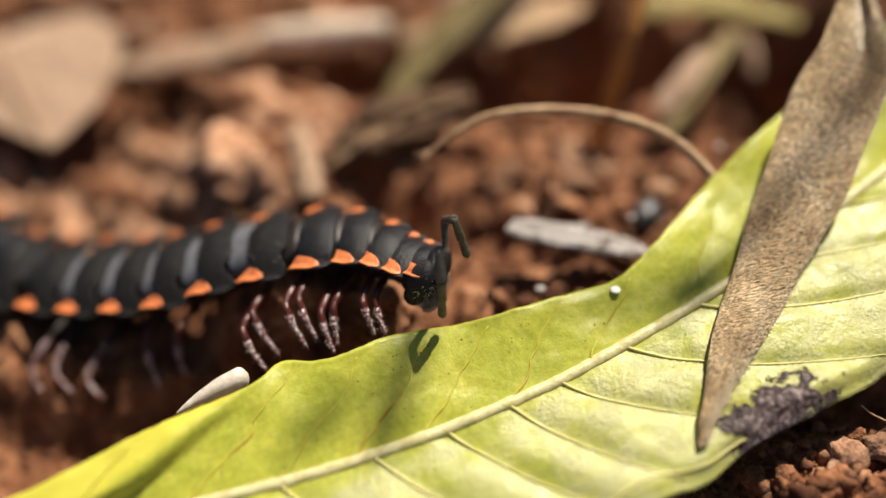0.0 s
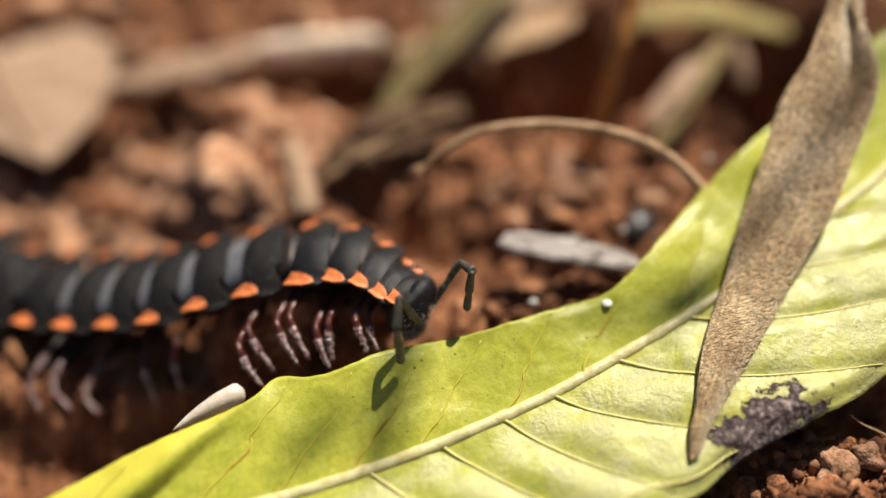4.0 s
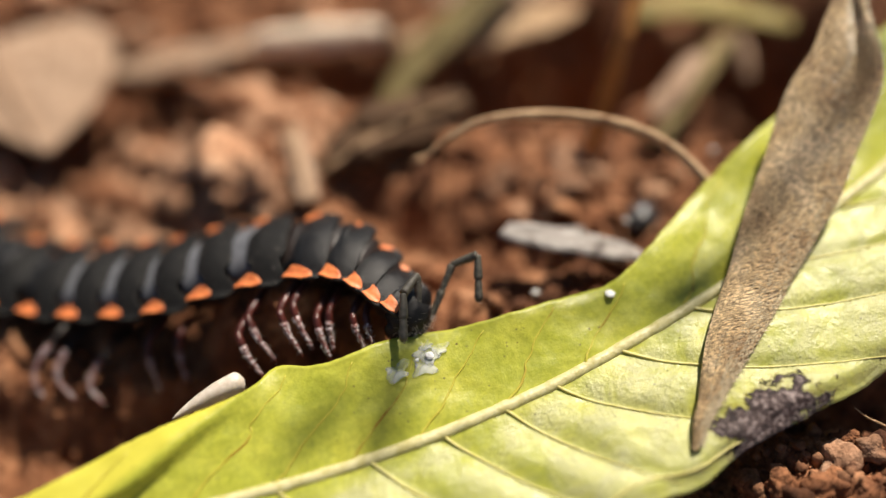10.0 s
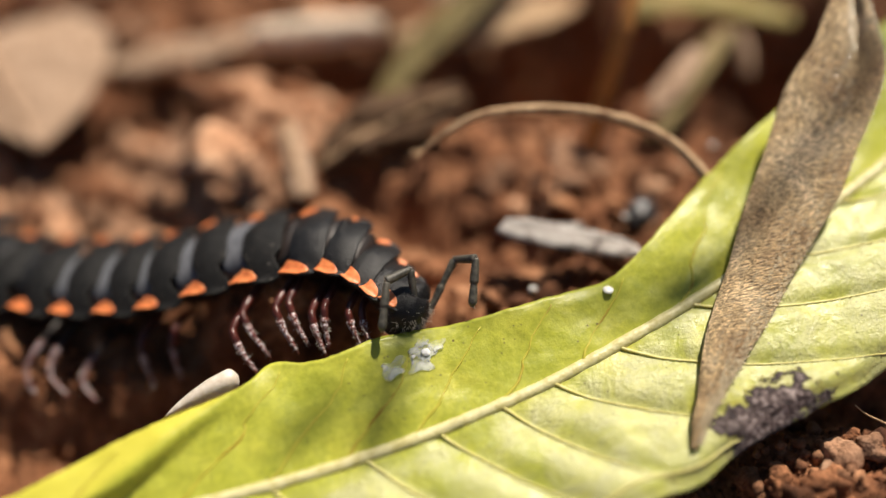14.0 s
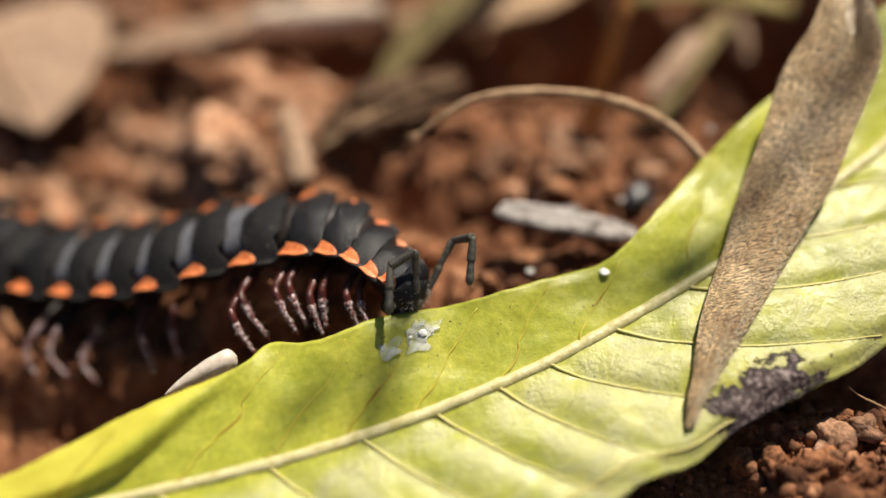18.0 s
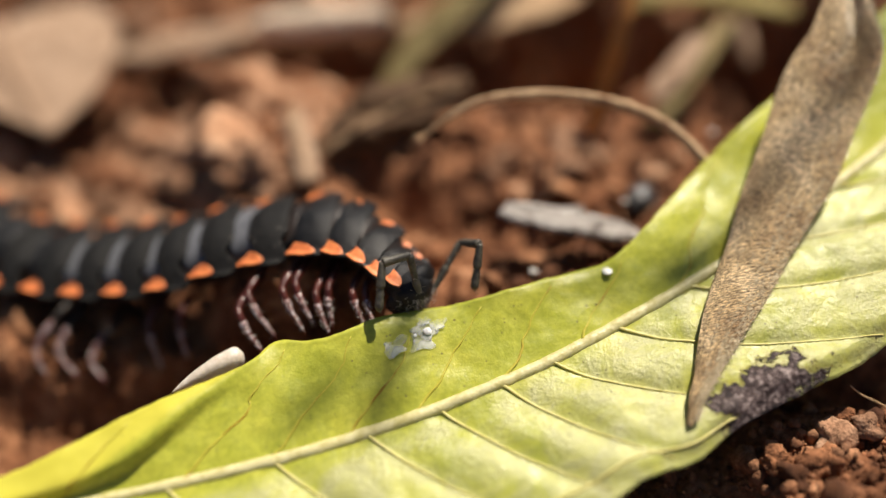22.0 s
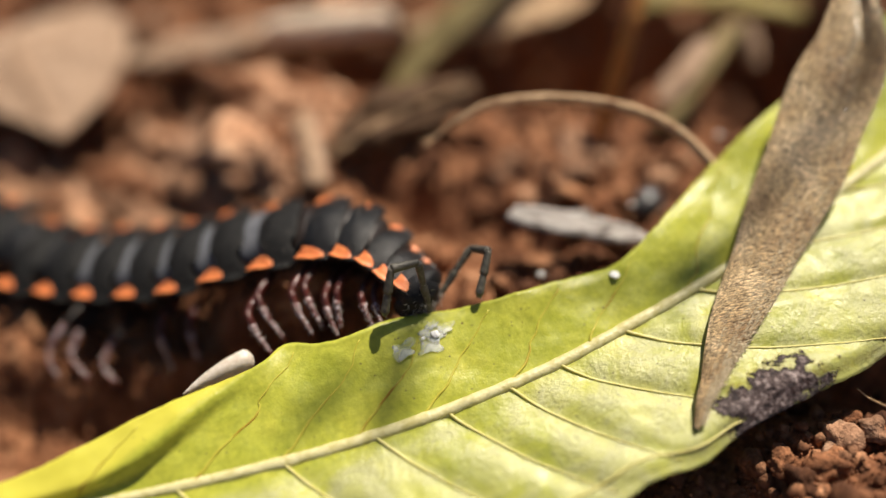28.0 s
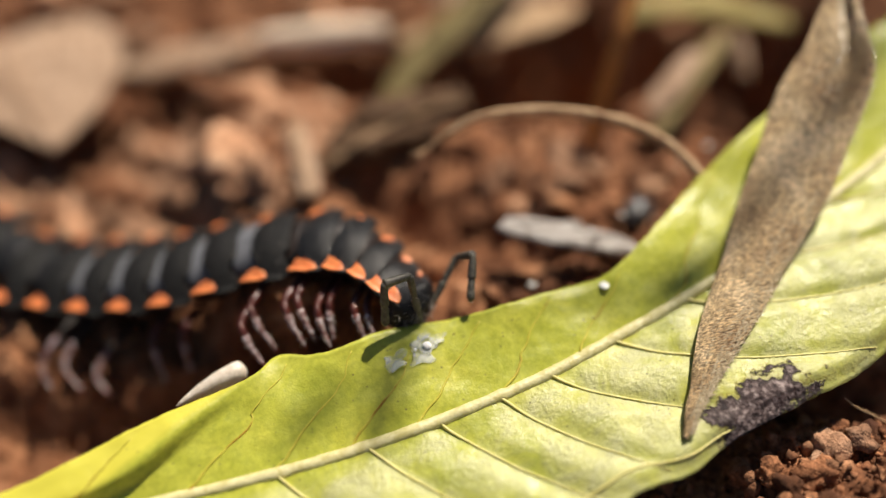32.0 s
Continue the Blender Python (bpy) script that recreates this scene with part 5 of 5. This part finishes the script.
    walk(rings[9], [
        (0, mm(-2.663, 29.503, 3.338, -3.3, -6, -19.7)), (1, mm(-2.678, 29.491, 3.331, -3.4, -5.7, -20.2)), (2, mm(-2.769, 29.463, 3.305, -3.5, -5.3, -20.8)), (3, mm(-2.782, 29.358, 3.2, -4.2, -3.3, -23.1)), (3.5, mm(-2.79, 29.304, 3.145, -4.6, -2.3, -24.2)), (5.5, mm(-2.924, 29.243, 3.086, -5, -1.4, -25.4)), (6, mm(-3.11, 29.113, 2.951, -5.5, -0.6, -26.6)), (6.5, mm(-3.17, 28.905, 2.708, -7, 2.1, -29)), (7, mm(-3.157, 28.798, 2.592, -8, 3.4, -30.7)), (7.5, mm(-3.147, 28.69, 2.472, -9, 4.8, -32.3)), (8, mm(-3.116, 28.734, 2.523, -8.6, 4.2, -31.7)), (9, mm(-3.055, 28.822, 2.623, -7.7, 3, -30.4)), (10, mm(-3.032, 28.832, 2.632, -7.6, 2.9, -30.1)), (13, mm(-2.965, 28.862, 2.658, -7.3, 2.5, -29.4)), (17, mm(-2.918, 28.902, 2.696, -6.9, 2, -28.5)), (20, mm(-2.883, 28.932, 2.724, -6.6, 1.6, -27.9)), (22, mm(-2.876, 28.909, 2.708, -6.9, 1.9, -28.6)), (25.5, mm(-2.867, 28.875, 2.683, -7.2, 2.3, -29.6)), (28, mm(-2.881, 28.882, 2.684, -7, 2, -29)), (30, mm(-2.892, 28.887, 2.685, -6.8, 1.8, -28.6)), (32, mm(-2.903, 28.892, 2.686, -6.7, 1.6, -28.1))])
    walk(rings[10], [
        (0, mm(-1.722, 28.789, 3.34, -4.2, -3.2, -22.1)), (1, mm(-1.763, 28.729, 3.293, -4.8, -1.9, -24.4)), (2, mm(-1.818, 28.652, 3.211, -5.8, 0.1, -26.5)), (3, mm(-1.883, 28.482, 3.05, -6.7, 1.5, -29.3)), (3.5, mm(-1.916, 28.395, 2.967, -7.3, 2.2, -30.8)), (5.5, mm(-2.046, 28.301, 2.878, -8.7, 3.9, -33.6)), (6, mm(-2.249, 28.147, 2.737, -9.1, 4, -35.2)), (6.5, mm(-2.396, 27.928, 2.425, -11.5, 7.4, -36.2)), (7, mm(-2.461, 27.846, 2.298, -12.5, 8.7, -36.2)), (7.5, mm(-2.524, 27.765, 2.176, -13.4, 10, -36.3)), (8, mm(-2.457, 27.812, 2.238, -12.8, 9.3, -35.8)), (9, mm(-2.324, 27.908, 2.365, -11.6, 7.9, -34.9)), (10, mm(-2.303, 27.919, 2.38, -11.4, 7.7, -34.7)), (13, mm(-2.241, 27.955, 2.428, -10.8, 7, -34.2)), (17, mm(-2.148, 27.97, 2.435, -10.9, 7.2, -34)), (20, mm(-2.077, 27.981, 2.441, -10.9, 7.3, -33.9)), (22, mm(-2.127, 27.956, 2.412, -11.4, 7.8, -34.4)), (25.5, mm(-2.198, 27.92, 2.371, -12, 8.4, -35.2)), (28, mm(-2.17, 27.931, 2.385, -11.8, 8.2, -35)), (30, mm(-2.148, 27.94, 2.395, -11.6, 8, -34.8)), (32, mm(-2.126, 27.949, 2.406, -11.4, 7.9, -34.6))])
    walk(rings[11], [
        (0, mm(-0.894, 28.3, 3.445, -4, -4.2, -18.6)), (1, mm(-0.988, 28.207, 3.358, -4.7, -2.2, -21.3)), (2, mm(-1.098, 28.049, 3.205, -6.1, 0.9, -25.6)), (3, mm(-1.244, 27.92, 3.107, -5.9, 0.2, -27.2)), (3.5, mm(-1.315, 27.853, 3.059, -5.7, -0.3, -28.1)), (5.5, mm(-1.524, 27.644, 2.866, -8.8, 3.7, -34.7)), (6, mm(-1.778, 27.498, 2.774, -8.3, 2.5, -36.8)), (6.5, mm(-1.845, 27.269, 2.386, -11, 6.9, -35.3)), (7, mm(-1.826, 27.184, 2.221, -11.7, 8.7, -33.5)), (7.5, mm(-1.794, 27.09, 2.065, -12.1, 10.1, -32)), (8, mm(-1.756, 27.141, 2.136, -11.8, 9.5, -32.2)), (9, mm(-1.675, 27.24, 2.282, -11.1, 8.2, -32.7)), (10, mm(-1.65, 27.259, 2.304, -10.9, 7.9, -32.3)), (13, mm(-1.576, 27.318, 2.368, -10.1, 7, -31.1)), (17, mm(-1.486, 27.319, 2.374, -10.3, 7.1, -31.6)), (20, mm(-1.418, 27.319, 2.379, -10.4, 7.2, -31.9)), (22, mm(-1.45, 27.311, 2.356, -10.4, 7.4, -31.3)), (25.5, mm(-1.495, 27.294, 2.319, -10.4, 7.8, -30.7)), (28, mm(-1.49, 27.274, 2.303, -11, 8.3, -31.8)), (30, mm(-1.486, 27.258, 2.29, -11.5, 8.7, -32.7)), (32, mm(-1.483, 27.242, 2.277, -12, 9.2, -33.6))])
    walk(head, [
        (0, mm(-1.153, 27.674, 3.048, -2.1, 23.1, -14.9)), (1, mm(-1.256, 27.588, 2.953, -2.4, 24.4, -17)), (2, mm(-1.41, 27.468, 2.819, -3.3, 26.6, -20.6)), (3, mm(-1.529, 27.342, 2.68, -2.9, 26.2, -21.9)), (3.5, mm(-1.589, 27.279, 2.61, -2.7, 25.9, -22.6)), (5.5, mm(-1.64, 27.211, 2.534, -4.8, 28.7, -27.9)), (6, mm(-1.743, 27.073, 2.381, -4.2, 28, -29.7)), (6.5, mm(-1.768, 26.662, 1.924, -6.7, 30.8, -28.4)), (7, mm(-1.743, 26.439, 1.676, -7.4, 31.9, -26.9)), (7.5, mm(-1.768, 26.439, 1.676, -7.9, 32.8, -25.7)), (8, mm(-1.768, 26.525, 1.772, -7.6, 32.4, -25.9)), (9, mm(-1.666, 26.645, 1.905, -7, 31.6, -26.3)), (10, mm(-1.647, 26.662, 1.924, -6.8, 31.4, -26)), (13, mm(-1.589, 26.713, 1.981, -6.2, 30.8, -25)), (17, mm(-1.545, 26.733, 2.003, -6.3, 30.8, -25.4)), (20, mm(-1.512, 26.747, 2.019, -6.4, 30.9, -25.7)), (22, mm(-1.519, 26.743, 2.015, -6.4, 31, -25.2)), (25.5, mm(-1.53, 26.736, 2.006, -6.5, 31.2, -24.7)), (28, mm(-1.538, 26.73, 2, -6.9, 31.6, -25.5)), (30, mm(-1.551, 26.73, 2, -7.3, 31.9, -26.2)), (32, mm(-1.563, 26.73, 2, -7.6, 32.2, -27))])
    walk(near_feeler[0], [
        (0, mm(-0.446, 26.875, 2.965, 81.5, -85.4, -92.6)), (1, mm(-0.58, 26.765, 2.852, 102.8, -71.7, -114.6)), (2, mm(-0.784, 26.609, 2.693, 112.7, -69.8, -125)), (3, mm(-0.925, 26.468, 2.557, 120.6, -56.1, -132.4)), (3.5, mm(-0.997, 26.396, 2.489, 119.9, -57.6, -131.9)), (5.5, mm(-1.125, 26.284, 2.387, -136.1, -69.3, 118.4)), (6, mm(-1.259, 26.129, 2.24, -157, -68.6, 138.1)), (6.5, mm(-1.253, 25.738, 1.761, 126.7, -85.3, -138.8)), (7, mm(-1.201, 25.533, 1.502, 110.4, -68, -122.5)), (7.5, mm(-1.206, 25.547, 1.493, 122.4, -65, -135.2)), (8, mm(-1.21, 25.63, 1.592, -152.4, -51.3, 123.7)), (9, mm(-1.116, 25.743, 1.734, -131.7, -45.9, 102.5)), (10, mm(-1.093, 25.762, 1.754, -120, -46.5, 95.2)), (13, mm(-1.023, 25.82, 1.816, -131.6, -49.9, 104.9)), (17, mm(-0.984, 25.837, 1.837, -108.8, -57.1, 91.6)), (20, mm(-0.955, 25.849, 1.853, -116.6, -70.3, 101.3)), (22, mm(-0.954, 25.85, 1.847, -141.2, -68.9, 123)), (25.5, mm(-0.957, 25.848, 1.836, -157.1, -72.7, 140)), (28, mm(-0.977, 25.836, 1.828, -148.9, -75.2, 133)), (30, mm(-0.999, 25.83, 1.826, -140.3, -77.2, 125.3)), (32, mm(-1.022, 25.825, 1.824, -152.7, -77.8, 137.6))])
    walk(near_feeler[1], [
        (0, mm(2.65, 0, 0, -157.3, 14.2, -132.1)), (1, mm(2.65, 0, -0, -169, 6.2, -117.5)), (2, mm(2.65, 0, 0, -174.5, 2.9, -115.9)), (3, mm(2.65, -0, -0, -176, 2.3, -106.4)), (3.5, mm(2.65, -0, 0, -176.5, 1.9, -106.6)), (5.5, mm(2.65, -0, 0, 35.1, -10.1, -107.6)), (6, mm(2.65, 0, 0, 145.5, -15.9, -137.9)), (6.5, mm(2.65, 0, -0, 42.9, -36.5, -70.1)), (7, mm(2.65, -0, 0, 94.4, -47.6, -89.1)), (7.5, mm(2.65, -0, -0, 80.2, -50.3, -77.8)), (8, mm(2.65, 0, -0, 13.1, -16, -80.3)), (9, mm(2.65, 0, 0, 43.3, -24.5, -120.6)), (10, mm(2.65, 0, 0, 22.1, -8.3, -127.3)), (13, mm(2.65, 0, -0, 26.4, -21.2, -104.2)), (17, mm(2.65, -0, 0, 97.2, -47.5, -143.5)), (20, mm(2.65, 0, 0, 49.3, -49.2, -91.3)), (22, mm(2.65, 0, 0, 43.6, -44.9, -84.1)), (25.5, mm(2.65, 0, 0, 38.2, -42.5, -73.3)), (28, mm(2.65, 0, 0, 41.9, -44.8, -76.4)), (30, mm(2.65, 0, 0, 41.8, -41.5, -78.4)), (32, mm(2.65, -0, 0, 44, -41.1, -78.1))])
    walk(near_feeler[2], [
        (0, mm(1.805, -0.935, -0.318, -179.9, 0.5, -175.9)), (1, mm(2.053, -1.147, -0.139, 178.8, -6.5, -168.4)), (2, mm(2.083, -1.168, -0.067, 178.3, -11.5, -169.4)), (3, mm(2.282, -1.246, -0.051, -178.9, -24.9, -169.6)), (3.5, mm(2.278, -1.245, -0.043, 174.7, -19.4, -152.5)), (5.5, mm(2.262, -1.22, 0.228, -170.5, 12.7, -174.4)), (6, mm(1.723, -0.839, 0.355, 179.3, -1, -170.6)), (6.5, mm(3.006, -0.983, 0.773, -171.8, 12.2, -158.3)), (7, mm(2.664, -0.876, 0.96, -179.4, 2.1, -160.4)), (7.5, mm(2.825, -0.812, 1, 179.3, -2.2, -159)), (8, mm(2.861, -1.232, 0.358, -179.2, 0.6, -163.5)), (9, mm(2.049, -1.018, 0.54, -160.7, 9.8, -170.3)), (10, mm(1.871, -1.023, 0.189, -175.3, 1.9, -169.3)), (13, mm(2.352, -1.175, 0.471, 163.1, -7.9, -164.6)), (17, mm(1.944, -0.523, 0.959, -136.8, 6.1, -144.6)), (20, mm(2.63, -0.849, 0.984, 179, -0.8, -162.9)), (22, mm(2.744, -0.916, 0.918, 169.5, -7.9, -157.3)), (25.5, mm(2.925, -0.918, 0.879, 165.4, -10.9, -150)), (28, mm(2.866, -0.897, 0.916, 167, -11.4, -155.2)), (30, mm(2.846, -0.953, 0.862, 174.2, -8.1, -168.8)), (32, mm(2.852, -0.959, 0.854, 175.6, -7.6, -172))])
    walk(far_feeler[0], [
        (0, mm(-0.155, 28.038, 2.924, -109.3, -63.3, 93.5)), (1, mm(-0.248, 27.917, 2.805, -84.2, -68.1, 73.9)), (2, mm(-0.393, 27.741, 2.631, -45, -65.6, 41.6)), (3, mm(-0.504, 27.59, 2.501, -2.7, -67.3, -1.3)), (3.5, mm(-0.559, 27.512, 2.438, -9.3, -55.9, 11.2)), (5.5, mm(-0.607, 27.363, 2.299, -47.6, -43.4, 56.1)), (6, mm(-0.702, 27.189, 2.163, -42.2, -42, 53.5)), (6.5, mm(-0.749, 26.82, 1.642, -34.8, -39.8, 49.9)), (7, mm(-0.735, 26.631, 1.372, -24.4, -36.7, 44.1)), (7.5, mm(-0.771, 26.657, 1.355, -40.6, -40.7, 53.4)), (8, mm(-0.768, 26.737, 1.458, -48.5, -42.5, 57.4)), (9, mm(-0.657, 26.845, 1.609, -57.4, -44.1, 61.8)), (10, mm(-0.637, 26.866, 1.633, -52.7, -43.7, 59.2)), (13, mm(-0.578, 26.93, 1.704, -42.3, -41.7, 53.8)), (17, mm(-0.534, 26.943, 1.724, -47.8, -42.8, 56.6)), (20, mm(-0.5, 26.954, 1.739, -34.2, -40.1, 49.1)), (22, mm(-0.509, 26.958, 1.732, -35.1, -40.2, 49.7)), (25.5, mm(-0.524, 26.961, 1.719, -24.3, -37.3, 43.4)), (28, mm(-0.532, 26.943, 1.704, -28.3, -38.4, 45.9)), (30, mm(-0.545, 26.933, 1.697, -30.4, -39, 47)), (32, mm(-0.558, 26.923, 1.689, -39.8, -41.2, 52.4))])
    walk(far_feeler[1], [
        (0, mm(2.65, 0, 0, -20.5, 35.1, -74.9)), (1, mm(2.65, 0, 0, -18, 50.4, -61)), (2, mm(2.65, 0, 0, -12.9, 34.6, -56.9)), (3, mm(2.65, 0, 0, -14, 15.9, -61.2)), (3.5, mm(2.65, -0, -0, -0.3, 0.3, -75.2)), (5.5, mm(2.65, 0, 0, -7.6, 29.5, -72)), (6, mm(2.65, -0, -0, -7.8, 23.3, -75.5)), (6.5, mm(2.65, 0, 0, -3.9, 9, -79.3)), (7, mm(2.65, 0, -0, 2.3, -4, -83)), (7.5, mm(2.65, 0, 0, -3.4, 16.2, -69.2)), (8, mm(2.65, 0, -0, 2.4, 27.5, -53)), (9, mm(2.65, 0, 0, 4.2, 35.5, -51.6)), (10, mm(2.65, 0, 0, 14.5, 37.8, -35.3)), (13, mm(2.65, 0, -0, -4.3, 20.5, -68.9)), (17, mm(2.65, -0, -0, -2.1, 20.8, -63.6)), (20, mm(2.65, 0, 0, -2.4, 10.8, -67.8)), (22, mm(2.65, -0, 0, -4.3, 12.8, -74.2)), (25.5, mm(2.65, 0, 0, -2.9, 6.4, -76.5)), (28, mm(2.65, 0, -0, -2.1, 5.3, -75.5)), (30, mm(2.65, 0, -0, -2, 6.5, -71.9)), (32, mm(2.65, 0, 0, -1.6, 6.6, -69.8))])
    walk(far_feeler[2], [
        (0, mm(2.927, -1.027, -0.748, -177.1, 9, 156.2)), (1, mm(3.051, -0.725, -1.002, -174.9, 11.3, 166.3)), (2, mm(3.235, -0.896, -0.738, -153.6, 14.2, -151.4)), (3, mm(3.251, -1.096, -0.357, -162.7, 13.6, -146)), (3.5, mm(2.982, -1.257, -0.006, -170.7, 26.8, 173.9)), (5.5, mm(2.999, -1.076, -0.641, -137.7, 20.5, -167.9)), (6, mm(2.948, -1.156, -0.515, -135.6, 20.8, -166.5)), (6.5, mm(2.887, -1.262, -0.204, -160.1, 23.7, 166.3)), (7, mm(2.809, -1.287, 0.09, -167.7, 25.7, 153.4)), (7.5, mm(3.093, -1.167, -0.364, -164, 25.4, 156.4)), (8, mm(3.345, -0.921, -0.599, -129.5, 24.6, -167.1)), (9, mm(3.308, -0.83, -0.754, -135.4, 22.8, -170.2)), (10, mm(3.488, -0.593, -0.797, -138, 20.6, -169.5)), (13, mm(3.088, -1.136, -0.455, -141.2, 18.2, -168.1)), (17, mm(3.191, -1.088, -0.462, -140.9, 18.7, -169.1)), (20, mm(3.133, -1.182, -0.244, -139.1, 18.7, -165.4)), (22, mm(2.995, -1.22, -0.288, -148, 25.5, -180)), (25.5, mm(2.951, -1.256, -0.146, -145.4, 19.1, -168)), (28, mm(2.975, -1.253, -0.12, -145.3, 15.7, -165.3)), (30, mm(3.052, -1.228, -0.147, -142.7, 17, -165.2)), (32, mm(3.095, -1.212, -0.148, -136, 20.2, -166.1))])
    for i, drop in enumerate(drops):
        there = drop.matrix_world.copy()
        inside = there.copy()
        rows = []
        for t, x, y, z in ((0, -1.15, 27.87, 3.05), (1, -1.26, 27.79, 2.95), (2, -1.41, 27.67, 2.82), (3.5, -1.59, 27.48, 2.61), (5.5, -1.64, 27.41, 2.53), (6, -1.74, 27.27, 2.38), (6.4, -1.76, 26.94, 2.02)):
            inside.translation = Vector((x, y, z)) * MM
            rows.append((t, inside.copy()))
        walk(drop, rows + [(6.9 + 0.12 * i, there), (32, there)])
    for group, rows in (((11, 12), [(0, mm(0.252, 0.337, 0.374)), (1, mm(0.252, 0.337, 0.374)), (2, mm(0.227, 0.303, 0.337)), (3.5, mm(0.176, 0.253, 0.281)), (5.5, mm(0.126, 0.236, 0.262)), (6, mm(0.101, 0.202, 0.225)), (6.5, mm(0.050, 0.101, 0.112)), (8, mm(0.000, -0.000, -0.000)), (32, mm(0.050, -0.000, -0.000))]),
                        ((7, 8), [(0, mm(0.026, 0.086, 0.095)), (2, mm(-0.180, 0.052, 0.057)), (3.5, mm(-0.180, 0.034, 0.038)), (5.5, mm(-0.129, 0.052, 0.057)), (6.5, mm(-0.334, 0.034, 0.038)), (8, mm(-0.129, -0.000, -0.000)), (10, mm(-0.026, 0.017, 0.019)), (13, mm(0.000, -0.000, -0.000)), (20, mm(0.103, -0.017, -0.019)), (32, mm(0.103, -0.052, -0.057))]),
                        ((0, 1, 2, 3, 4), [(0, mm(-0.287, -0.000, -0.000)), (5.5, mm(-0.258, -0.000, -0.000)), (6.5, mm(-0.172, -0.000, -0.000)), (8, mm(-0.029, -0.000, -0.000)), (13, mm(0.000, -0.000, -0.000)), (32, mm(0.029, -0.058, -0.064))])):
        for i in group:
            walk(near_legs[i], rows)

motions()
